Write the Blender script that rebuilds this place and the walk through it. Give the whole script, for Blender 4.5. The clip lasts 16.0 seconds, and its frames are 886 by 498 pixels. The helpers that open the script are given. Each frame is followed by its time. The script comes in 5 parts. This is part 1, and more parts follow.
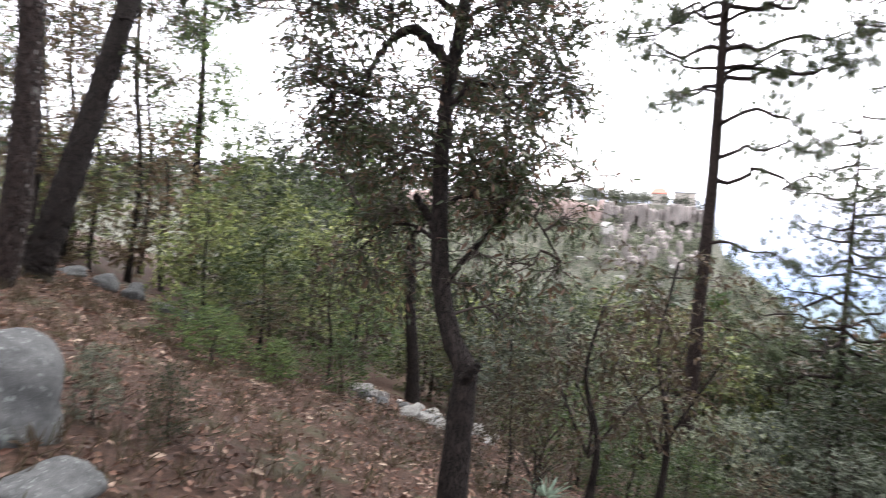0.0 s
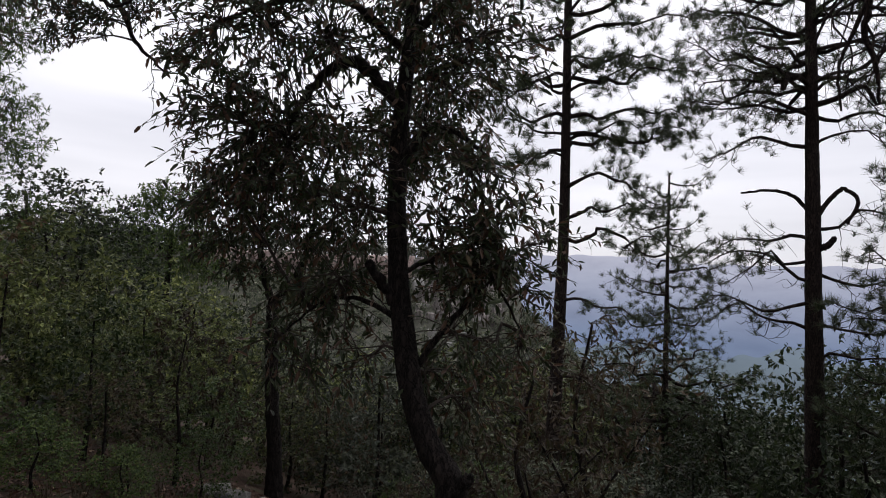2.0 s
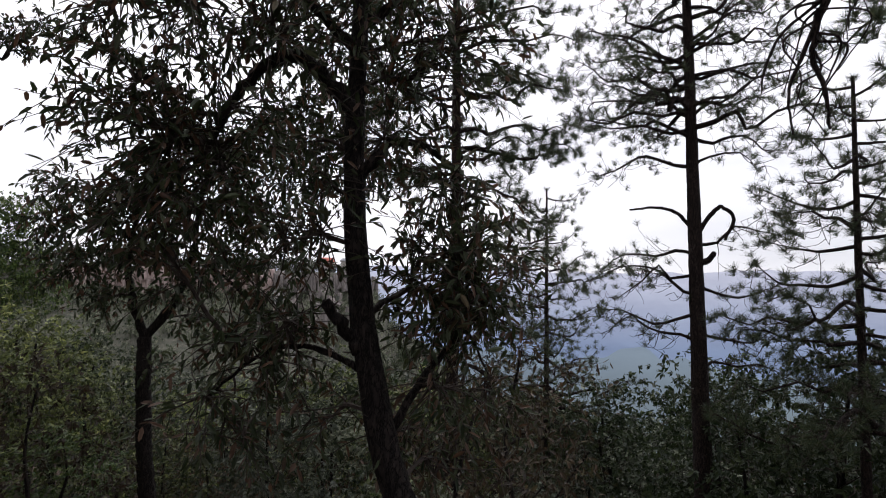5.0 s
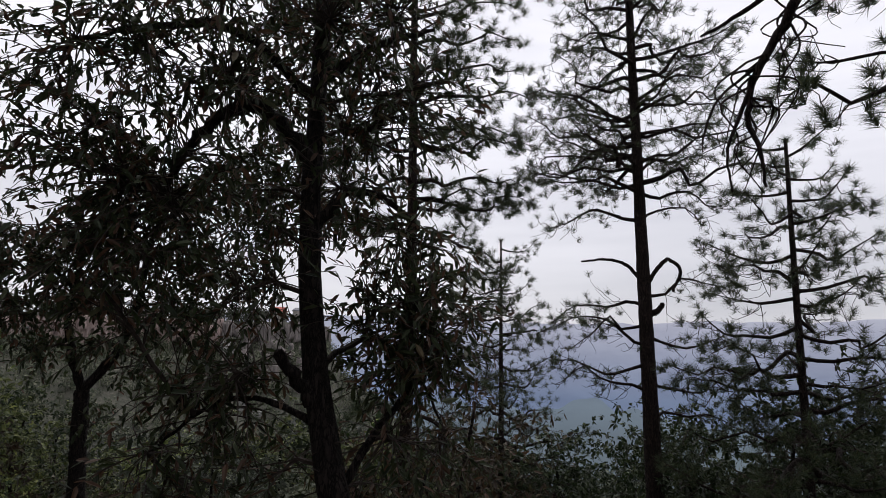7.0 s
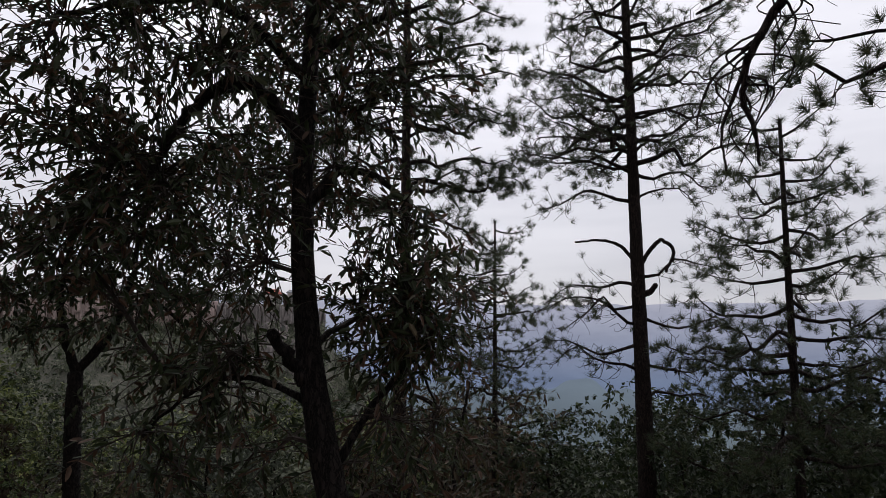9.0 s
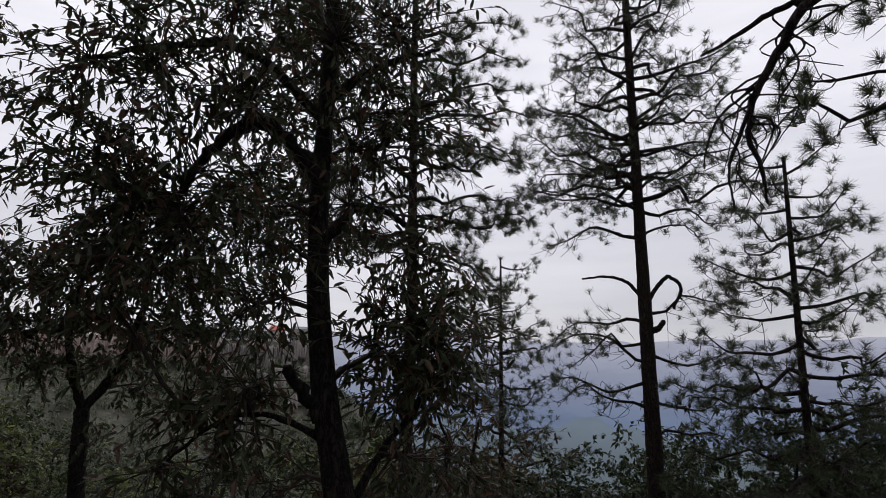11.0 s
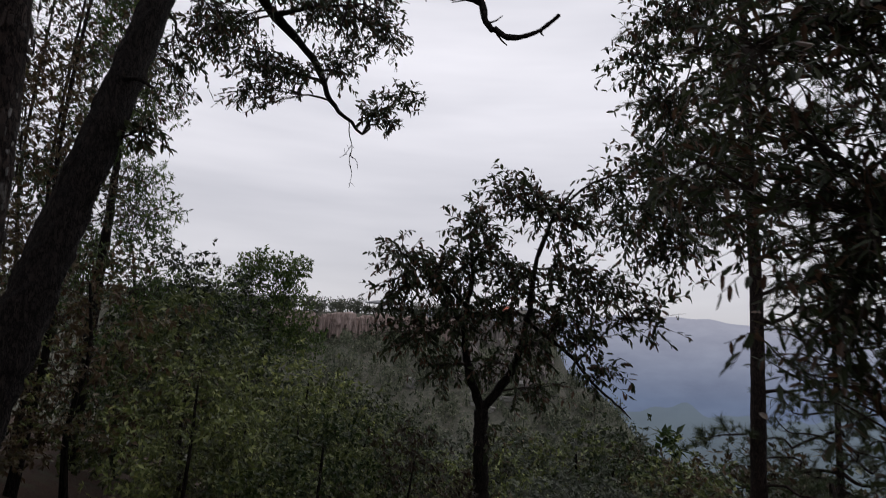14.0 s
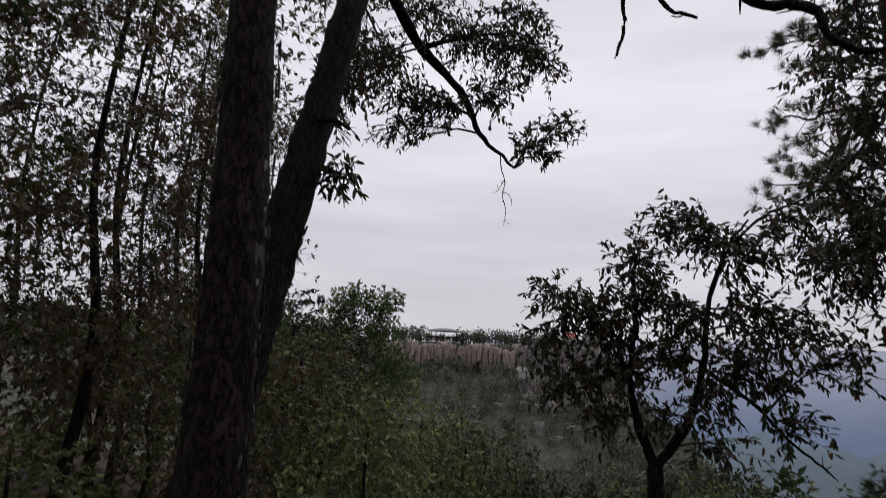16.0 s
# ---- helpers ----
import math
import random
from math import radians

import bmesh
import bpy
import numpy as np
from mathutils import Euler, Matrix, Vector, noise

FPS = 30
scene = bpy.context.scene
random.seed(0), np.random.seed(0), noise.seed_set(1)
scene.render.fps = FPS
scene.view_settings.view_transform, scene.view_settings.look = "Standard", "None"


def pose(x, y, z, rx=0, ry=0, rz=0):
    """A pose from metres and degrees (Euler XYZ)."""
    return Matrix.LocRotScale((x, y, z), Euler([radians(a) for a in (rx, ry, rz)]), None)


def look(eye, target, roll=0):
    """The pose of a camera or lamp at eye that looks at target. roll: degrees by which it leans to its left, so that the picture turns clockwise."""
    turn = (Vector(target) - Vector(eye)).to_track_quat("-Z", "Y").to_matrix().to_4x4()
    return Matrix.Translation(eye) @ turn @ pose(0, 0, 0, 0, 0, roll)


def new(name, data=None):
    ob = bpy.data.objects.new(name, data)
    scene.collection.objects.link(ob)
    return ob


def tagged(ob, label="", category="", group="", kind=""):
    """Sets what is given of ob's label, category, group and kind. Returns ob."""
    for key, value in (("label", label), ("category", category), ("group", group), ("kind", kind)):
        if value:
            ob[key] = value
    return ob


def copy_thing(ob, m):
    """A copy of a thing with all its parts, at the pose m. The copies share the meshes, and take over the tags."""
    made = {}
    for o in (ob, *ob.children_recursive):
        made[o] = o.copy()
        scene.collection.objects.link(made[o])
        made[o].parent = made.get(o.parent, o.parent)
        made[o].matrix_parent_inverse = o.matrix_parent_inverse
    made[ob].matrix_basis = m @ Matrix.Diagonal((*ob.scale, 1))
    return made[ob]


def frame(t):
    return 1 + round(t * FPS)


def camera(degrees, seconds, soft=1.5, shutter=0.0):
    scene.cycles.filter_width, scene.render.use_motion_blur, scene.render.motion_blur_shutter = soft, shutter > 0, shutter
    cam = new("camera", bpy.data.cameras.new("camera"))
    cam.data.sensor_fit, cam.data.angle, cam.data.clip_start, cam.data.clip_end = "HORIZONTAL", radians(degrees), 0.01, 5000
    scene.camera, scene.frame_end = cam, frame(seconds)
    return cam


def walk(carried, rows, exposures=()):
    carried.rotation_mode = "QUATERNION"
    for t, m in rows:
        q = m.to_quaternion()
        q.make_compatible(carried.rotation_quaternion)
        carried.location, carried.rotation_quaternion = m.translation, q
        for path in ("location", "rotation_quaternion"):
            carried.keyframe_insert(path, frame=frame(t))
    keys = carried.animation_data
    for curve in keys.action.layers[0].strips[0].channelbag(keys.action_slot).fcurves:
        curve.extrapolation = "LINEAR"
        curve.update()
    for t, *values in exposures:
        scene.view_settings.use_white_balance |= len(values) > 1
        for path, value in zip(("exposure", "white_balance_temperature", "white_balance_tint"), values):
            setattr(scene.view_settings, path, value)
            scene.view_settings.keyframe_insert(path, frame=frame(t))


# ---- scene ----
cam = camera(71.0, 16.0, 0.6, 0.35)
METRES, EYE, TILT, LEAN, TURN = 7.0, 1.5, 0.0, 0.0, 0.0
ROWS = [
    (0.0, 0.0, 0.0, 0.0, 0.2, -3.07, -3.81),
    (0.5, -0.027, 0.0509, -0.0047, -11.12, -1.02, -3.19),
    (1.0, -0.0623, 0.0967, -0.0053, -15.43, 2.1, -3.0),
    (1.5, -0.1117, 0.1238, 0.0026, -16.65, 2.04, -2.93),
    (2.0, -0.1486, 0.1612, 0.0056, -17.17, 3.14, -2.84),
    (2.5, -0.178, 0.1886, 0.0128, -19.59, 5.42, -2.52),
    (3.0, -0.2011, 0.217, 0.0254, -22.18, 6.92, -2.05),
    (3.5, -0.2062, 0.2516, 0.0284, -23.47, 8.2, -1.85),
    (4.0, -0.2046, 0.28, 0.0336, -24.52, 5.34, -1.7),
    (4.5, -0.2055, 0.289, 0.0307, -27.75, 2.41, -1.53),
    (5.0, -0.2058, 0.2904, 0.0271, -29.77, 4.67, -1.33),
    (7.5, -0.208, 0.2879, 0.0267, -34.32, 9.35, -1.13),
    (8.0, -0.2058, 0.288, 0.0276, -34.38, 7.85, -1.17),
    (8.5, -0.2057, 0.2897, 0.0254, -34.38, 7.49, -1.15),
    (11.0, -0.2162, 0.29, 0.0239, -34.1, 11.05, -1.21),
    (11.5, -0.2487, 0.3051, 0.0216, -30.1, 12.0, -2.39),
    (12.0, -0.2993, 0.3389, 0.0326, -25.15, 7.93, -2.64),
    (12.5, -0.3578, 0.3889, 0.0281, -20.28, 10.36, -3.71),
    (13.0, -0.4247, 0.4352, 0.037, -14.88, 7.86, -3.1),
    (13.5, -0.4641, 0.4752, 0.0527, -13.76, 6.42, -2.66),
    (14.0, -0.4923, 0.5235, 0.0651, -13.98, 8.52, -3.02),
    (14.5, -0.5384, 0.5477, 0.0678, -13.64, 11.85, -2.59),
    (15.0, -0.5872, 0.5783, 0.084, -13.14, 11.29, -2.36),
    (15.5, -0.6314, 0.6257, 0.0885, -9.21, 6.72, -2.73),
    (16.0, -0.6661, 0.6436, 0.0965, -8.5, 10.71, -2.65),
]
EXPOSURES = [(0.0, 2.7), (0.3, 2.15), (0.6, 1.45), (1.0, 0.95), (1.5, 0.45), (2.5, 0.3), (4.0, 0.22), (5.0, 0.62), (7.5, 0.08), (8.5, 0.08), (11.0, 0.0), (11.6, 0.0), (12.0, 0.15), (12.5, 0.12), (13.0, -0.22), (13.5, -0.22), (14.0, -0.12), (14.5, -0.2), (15.0, -0.25), (15.5, -0.28), (16.0, -0.15)]
walk(cam, [(t, pose(0, 0, EYE, TILT, LEAN, TURN) @ pose(METRES * x, METRES * y, METRES * z, 90 + pitch, roll, yaw)) for t, x, y, z, yaw, pitch, roll in ROWS], EXPOSURES)

# ---- sky and sun: a bright overcast day ----
SUN_EL, SUN_AZ = 60.0, 35.0
world = bpy.data.worlds.new("overcast_sky")
scene.world = world
world.use_nodes = True
wn, wl = world.node_tree.nodes, world.node_tree.links
wn.clear()
w_out = wn.new("ShaderNodeOutputWorld")
w_bg = wn.new("ShaderNodeBackground")
w_sky = wn.new("ShaderNodeTexSky")
w_sky.sky_type, w_sky.sun_disc = "NISHITA", False
w_sky.sun_elevation, w_sky.sun_rotation = radians(SUN_EL), radians(SUN_AZ)
w_tc = wn.new("ShaderNodeTexCoord")
w_map = wn.new("ShaderNodeMapping")
w_map.inputs["Scale"].default_value = (0.9, 0.9, 6.5)
w_noise = wn.new("ShaderNodeTexNoise")
w_noise.inputs["Scale"].default_value = 1.7
w_noise.inputs["Detail"].default_value = 4.0
w_ramp = wn.new("ShaderNodeValToRGB")
w_ramp.color_ramp.elements[0].position, w_ramp.color_ramp.elements[0].color = 0.3, (7.3, 7.25, 7.95, 1)
w_ramp.color_ramp.elements[1].position, w_ramp.color_ramp.elements[1].color = 0.72, (10.2, 10.0, 10.7, 1)
w_sep = wn.new("ShaderNodeSeparateXYZ")
w_low = wn.new("ShaderNodeMapRange")
w_low.inputs["From Min"].default_value, w_low.inputs["From Max"].default_value = 0.0, 0.36
w_low.inputs["To Min"].default_value, w_low.inputs["To Max"].default_value = 0.66, 1.02
w_mul = wn.new("ShaderNodeMix")
w_mul.data_type, w_mul.blend_type = "RGBA", "MULTIPLY"
w_mul.inputs[0].default_value = 1.0
w_mix = wn.new("ShaderNodeMix")
w_mix.data_type = "RGBA"
w_mix.inputs[0].default_value = 0.93
wl.new(w_tc.outputs["Generated"], w_map.inputs["Vector"])
wl.new(w_map.outputs["Vector"], w_noise.inputs["Vector"])
wl.new(w_noise.outputs["Fac"], w_ramp.inputs["Fac"])
wl.new(w_tc.outputs["Generated"], w_sep.inputs["Vector"])
wl.new(w_sep.outputs["Z"], w_low.inputs["Value"])
wl.new(w_ramp.outputs["Color"], w_mul.inputs[6])
wl.new(w_low.outputs["Result"], w_mul.inputs[7])
wl.new(w_sky.outputs["Color"], w_mix.inputs[6])
wl.new(w_mul.outputs[2], w_mix.inputs[7])
wl.new(w_mix.outputs[2], w_bg.inputs["Color"])
w_bg.inputs["Strength"].default_value = 0.099
wl.new(w_bg.outputs["Background"], w_out.inputs["Surface"])

sun_data = bpy.data.lights.new("sun", "SUN")
sun_data.energy, sun_data.angle, sun_data.color = 0.9, radians(25), (1.0, 0.975, 0.94)
sun = new("sun", sun_data)
sun.matrix_world = look((0, 0, 60), (-60 * math.sin(radians(SUN_AZ)) / math.tan(radians(SUN_EL)), -60 * math.cos(radians(SUN_AZ)) / math.tan(radians(SUN_EL)), 0))


# ---- materials ----
def material(name):
    m = bpy.data.materials.new(name)
    m.use_nodes = True
    n, l = m.node_tree.nodes, m.node_tree.links
    return m, n, l, n["Principled BSDF"], n["Material Output"]


def ramp(n, stops):
    r = n.new("ShaderNodeValToRGB")
    e = r.color_ramp.elements
    while len(e) < len(stops):
        e.new(0.5)
    for k, (p, c) in enumerate(stops):
        e[k].position, e[k].color = p, (*c, 1)
    return r


def tex_noise(n, l, scale, detail=5.0, stretch=(1, 1, 1), rough=0.6):
    tc = n.new("ShaderNodeTexCoord")
    mp = n.new("ShaderNodeMapping")
    mp.inputs["Scale"].default_value = stretch
    t = n.new("ShaderNodeTexNoise")
    t.inputs["Scale"].default_value, t.inputs["Detail"].default_value, t.inputs["Roughness"].default_value = scale, detail, rough
    l.new(tc.outputs["Object"], mp.inputs["Vector"])
    l.new(mp.outputs["Vector"], t.inputs["Vector"])
    return t


def mixed(n, l, fac, a, b, blend="MIX"):
    m = n.new("ShaderNodeMix")
    m.data_type, m.blend_type = "RGBA", blend
    for socket, v in ((m.inputs[0], fac), (m.inputs[6], a), (m.inputs[7], b)):
        if isinstance(v, (int, float)):
            socket.default_value = v
        elif isinstance(v, tuple):
            socket.default_value = (*v, 1)
        else:
            l.new(v, socket)
    return m.outputs[2]


def bump(n, l, height, bsdf, strength=0.5, distance=0.02):
    b = n.new("ShaderNodeBump")
    b.inputs["Strength"].default_value, b.inputs["Distance"].default_value = strength, distance
    l.new(height, b.inputs["Height"])
    l.new(b.outputs["Normal"], bsdf.inputs["Normal"])


def bark(name, dark, light, lichen, lichen_from=0.62, plates=9.0, stretch=0.25):
    m, n, l, p, o = material(name)
    grain = tex_noise(n, l, 30, 6, (1, 1, stretch))
    tc = n.new("ShaderNodeTexCoord")
    mp = n.new("ShaderNodeMapping")
    mp.inputs["Scale"].default_value = (1, 1, stretch * 1.3)
    vo = n.new("ShaderNodeTexVoronoi")
    vo.feature = "DISTANCE_TO_EDGE"
    vo.inputs["Scale"].default_value = plates
    l.new(tc.outputs["Object"], mp.inputs["Vector"])
    warp = mixed(n, l, 0.12, mp.outputs["Vector"], grain.outputs["Color"])
    l.new(warp, vo.inputs["Vector"])
    crack = ramp(n, [(0.02, (0, 0, 0)), (0.16, (1, 1, 1))])
    l.new(vo.outputs["Distance"], crack.inputs["Fac"])
    body = ramp(n, [(0.3, dark), (0.72, light)])
    l.new(grain.outputs["Fac"], body.inputs["Fac"])
    deep = tuple(c * 0.35 for c in dark)
    col = mixed(n, l, crack.outputs["Color"], deep, body.outputs["Color"])
    patch = tex_noise(n, l, 5.5, 6, (1, 1, 0.45), 0.7)
    pr = ramp(n, [(lichen_from, (0, 0, 0)), (lichen_from + 0.14, (1, 1, 1))])
    l.new(patch.outputs["Fac"], pr.inputs["Fac"])
    l.new(mixed(n, l, pr.outputs["Color"], col, lichen), p.inputs["Base Color"])
    p.inputs["Roughness"].default_value = 0.9
    p.inputs["Specular IOR Level"].default_value = 0.12
    h = n.new("ShaderNodeMath")
    h.operation = "ADD"
    l.new(crack.outputs["Color"], h.inputs[0])
    l.new(grain.outputs["Fac"], h.inputs[1])
    bump(n, l, h.outputs[0], p, 0.8, 0.025)
    return m


def leafy(name, stops, gloss=0.22, rough=0.45, through_part=0.36, vary=False):
    m, n, l, p, o = material(name)
    g = n.new("ShaderNodeNewGeometry")
    r = ramp(n, stops)
    l.new(g.outputs["Random Per Island"], r.inputs["Fac"])
    spots = tex_noise(n, l, 14, 4)
    sr = ramp(n, [(0.35, (0.62, 0.62, 0.6)), (0.7, (1.15, 1.15, 1.1))])
    l.new(spots.outputs["Fac"], sr.inputs["Fac"])
    col = mixed(n, l, 1.0, r.outputs["Color"], sr.outputs["Color"], "MULTIPLY")
    if vary:
        info = n.new("ShaderNodeObjectInfo")
        tone = ramp(n, [(0.0, (0.5, 0.5, 0.48)), (0.5, (0.92, 0.95, 0.9)), (1.0, (1.4, 1.35, 1.2))])
        l.new(info.outputs["Random"], tone.inputs["Fac"])
        col = mixed(n, l, 1.0, col, tone.outputs["Color"], "MULTIPLY")
    l.new(col, p.inputs["Base Color"])
    p.inputs["Roughness"].default_value = rough
    p.inputs["Specular IOR Level"].default_value = gloss
    tr = n.new("ShaderNodeBsdfTranslucent")
    l.new(col, tr.inputs["Color"])
    mx = n.new("ShaderNodeMixShader")
    mx.inputs[0].default_value = through_part
    l.new(p.outputs[0], mx.inputs[1])
    l.new(tr.outputs[0], mx.inputs[2])
    l.new(mx.outputs[0], o.inputs["Surface"])
    return m


def stone(name, a, b, lichen, scale=4.0, tall=(1, 1, 1)):
    m, n, l, p, o = material(name)
    big = tex_noise(n, l, scale, 8, tall)
    fine = tex_noise(n, l, scale * 14, 6, tall)
    r = ramp(n, [(0.3, a), (0.7, b)])
    l.new(big.outputs["Fac"], r.inputs["Fac"])
    fr = ramp(n, [(0.3, (0.6, 0.6, 0.6)), (0.7, (1.1, 1.1, 1.1))])
    l.new(fine.outputs["Fac"], fr.inputs["Fac"])
    col = mixed(n, l, 1.0, r.outputs["Color"], fr.outputs["Color"], "MULTIPLY")
    spots = tex_noise(n, l, scale * 2.3, 5)
    sr = ramp(n, [(0.58, (0, 0, 0)), (0.66, (1, 1, 1))])
    l.new(spots.outputs["Fac"], sr.inputs["Fac"])
    l.new(mixed(n, l, sr.outputs["Color"], col, lichen), p.inputs["Base Color"])
    p.inputs["Roughness"].default_value = 0.92
    p.inputs["Specular IOR Level"].default_value = 0.2
    bump(n, l, fine.outputs["Fac"], p, 0.7, 0.03)
    return m


def plain(name, colour, rough=0.7, var=0.25, scale=6.0):
    m, n, l, p, o = material(name)
    t = tex_noise(n, l, scale, 5)
    r = ramp(n, [(0.3, tuple(c * (1 - var) for c in colour)), (0.7, tuple(min(1, c * (1 + var)) for c in colour))])
    l.new(t.outputs["Fac"], r.inputs["Fac"])
    l.new(r.outputs["Color"], p.inputs["Base Color"])
    p.inputs["Roughness"].default_value = rough
    p.inputs["Specular IOR Level"].default_value = 0.5 if rough < 0.6 else 0.15
    bump(n, l, t.outputs["Fac"], p, 0.3, 0.02)
    return m


def ground_material():
    m, n, l, p, o = material("leaf_litter_soil")
    a = tex_noise(n, l, 1.3, 8)
    b = tex_noise(n, l, 22, 8, rough=0.75)
    soil = ramp(n, [(0.34, (0.013, 0.009, 0.007)), (0.5, (0.042, 0.025, 0.018)), (0.68, (0.092, 0.052, 0.037))])
    l.new(b.outputs["Fac"], soil.inputs["Fac"])
    moss = ramp(n, [(0.52, (0, 0, 0)), (0.66, (0.8, 0.8, 0.8))])
    l.new(a.outputs["Fac"], moss.inputs["Fac"])
    near = mixed(n, l, moss.outputs["Color"], soil.outputs["Color"], (0.045, 0.048, 0.028))
    l.new(near, p.inputs["Base Color"])
    p.inputs["Roughness"].default_value = 0.95
    p.inputs["Specular IOR Level"].default_value = 0.15
    bump(n, l, b.outputs["Fac"], p, 0.8, 0.04)
    return m


def hillside_material():
    m, n, l, p, o = material("scrub_hillside")
    a = tex_noise(n, l, 0.03, 8)
    b = tex_noise(n, l, 0.35, 8, rough=0.7)
    g = ramp(n, [(0.3, (0.05, 0.052, 0.042)), (0.55, (0.09, 0.09, 0.072)), (0.75, (0.17, 0.15, 0.125))])
    l.new(b.outputs["Fac"], g.inputs["Fac"])
    bare = ramp(n, [(0.6, (0, 0, 0)), (0.72, (0.7, 0.7, 0.7))])
    l.new(a.outputs["Fac"], bare.inputs["Fac"])
    l.new(mixed(n, l, bare.outputs["Color"], g.outputs["Color"], (0.17, 0.145, 0.125)), p.inputs["Base Color"])
    p.inputs["Roughness"].default_value = 1.0
    p.inputs["Specular IOR Level"].default_value = 0.1
    bump(n, l, b.outputs["Fac"], p, 0.8, 1.0)
    return m


def painted_haze_material(name, low, high, z0, z1, glow):
    """Far land with air haze painted in as a glowing colour: paler towards its crest."""
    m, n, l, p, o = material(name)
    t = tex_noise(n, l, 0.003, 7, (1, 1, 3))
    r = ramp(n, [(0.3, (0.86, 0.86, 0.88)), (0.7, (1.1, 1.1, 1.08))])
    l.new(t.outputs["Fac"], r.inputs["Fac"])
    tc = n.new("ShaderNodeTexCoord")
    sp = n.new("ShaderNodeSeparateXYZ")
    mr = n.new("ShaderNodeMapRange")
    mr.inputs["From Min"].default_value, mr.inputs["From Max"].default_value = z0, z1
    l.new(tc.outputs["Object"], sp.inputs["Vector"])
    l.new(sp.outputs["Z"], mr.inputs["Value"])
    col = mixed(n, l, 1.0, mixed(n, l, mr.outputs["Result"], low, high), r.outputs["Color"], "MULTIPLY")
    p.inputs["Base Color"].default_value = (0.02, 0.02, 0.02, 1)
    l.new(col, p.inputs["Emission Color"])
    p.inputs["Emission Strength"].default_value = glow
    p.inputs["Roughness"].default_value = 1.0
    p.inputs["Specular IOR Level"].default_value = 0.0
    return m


BARK_DARK = bark("dark_oak_bark", (0.011, 0.009, 0.008), (0.034, 0.026, 0.023), (0.075, 0.08, 0.062), 0.68, 30.0)
BARK_PINE = bark("scaly_pine_bark", (0.016, 0.011, 0.010), (0.046, 0.033, 0.028), (0.16, 0.155, 0.145), 0.64, 26.0, 0.3)
BARK_RED = bark("red_brown_bark", (0.05, 0.03, 0.024), (0.15, 0.085, 0.065), (0.16, 0.15, 0.13), 0.72)
TWIG = plain("grey_brown_twig", (0.035, 0.027, 0.023), 0.9, 0.3, 20)
LEAF_OAK = leafy("oak_leaf", [(0.0, (0.020, 0.028, 0.014)), (0.45, (0.034, 0.046, 0.020)), (0.72, (0.055, 0.062, 0.03)), (0.8, (0.07, 0.042, 0.028)), (1.0, (0.10, 0.055, 0.034))])
LEAF_GREEN = leafy("green_leaf", [(0.0, (0.026, 0.048, 0.015)), (0.6, (0.052, 0.088, 0.024)), (1.0, (0.12, 0.155, 0.045))], vary=True)
LEAF_DEEP = leafy("deep_green_leaf", [(0.0, (0.016, 0.026, 0.012)), (0.6, (0.026, 0.039, 0.017)), (1.0, (0.055, 0.07, 0.03))], vary=True)
LEAF_YELLOW = leafy("yellow_green_leaf", [(0.0, (0.05, 0.064, 0.026)), (0.5, (0.115, 0.142, 0.05)), (0.85, (0.19, 0.215, 0.08)), (1.0, (0.28, 0.30, 0.12))], vary=True)
LEAF_BROWN = leafy("brown_leaf", [(0.0, (0.04, 0.028, 0.019)), (0.5, (0.085, 0.055, 0.036)), (0.8, (0.06, 0.06, 0.03)), (1.0, (0.13, 0.10, 0.06))], vary=True)
LEAF_GREY = leafy("grey_green_leaf", [(0.0, (0.06, 0.072, 0.055)), (0.6, (0.105, 0.12, 0.092)), (1.0, (0.19, 0.21, 0.165))], vary=True)
# leaves of the far woods: base colours lightened and greyed to imitate haze
LEAF_FAR_HAZED = leafy("hazed_far_leaf", [(0.0, (0.055, 0.063, 0.052)), (0.6, (0.09, 0.10, 0.08)), (1.0, (0.16, 0.155, 0.125))], 0.1, 0.9)
LEAF_SLOPE_HAZED = leafy("hazed_slope_leaf", [(0.0, (0.06, 0.074, 0.054)), (0.55, (0.125, 0.142, 0.10)), (1.0, (0.24, 0.245, 0.185))], 0.1, 0.9)
NEEDLE = leafy("pine_needle", [(0.0, (0.025, 0.04, 0.02)), (0.6, (0.045, 0.065, 0.03)), (1.0, (0.10, 0.10, 0.045))], 0.3, 0.5)
LITTER = leafy("fallen_leaf", [(0.0, (0.04, 0.024, 0.018)), (0.5, (0.10, 0.052, 0.037)), (0.9, (0.17, 0.095, 0.068)), (1.0, (0.32, 0.25, 0.195))], 0.3, 0.6, 0.1)
ROCK = stone("grey_lichened_rock", (0.055, 0.057, 0.058), (0.12, 0.122, 0.12), (0.16, 0.175, 0.165))
ROCK_PALE = stone("pale_weathered_stone", (0.16, 0.155, 0.145), (0.34, 0.33, 0.31), (0.2, 0.21, 0.17), 9.0)
CLIFF_PINK = stone("reddish_cliff_rock", (0.15, 0.115, 0.105), (0.47, 0.365, 0.33), (0.24, 0.21, 0.19), 1.4, (1, 1, 0.3))
CLIFF = stone("pinkish_cliff_rock", (0.10, 0.093, 0.09), (0.30, 0.262, 0.245), (0.15, 0.147, 0.14), 1.4, (1, 1, 0.3))
GROUND = ground_material()
HILL = hillside_material()
ROOF_RED = plain("red_tiled_roof", (0.40, 0.13, 0.10), 0.8, 0.2, 1.0)
ROOF_GREY = plain("pale_metal_roof", (0.2, 0.205, 0.22), 0.85, 0.1, 0.6)
PLASTER = plain("pale_plaster", (0.36, 0.33, 0.30), 0.9, 0.1, 0.8)
DARK_GLASS = plain("dark_window_glass", (0.04, 0.045, 0.05), 0.15, 0.1)
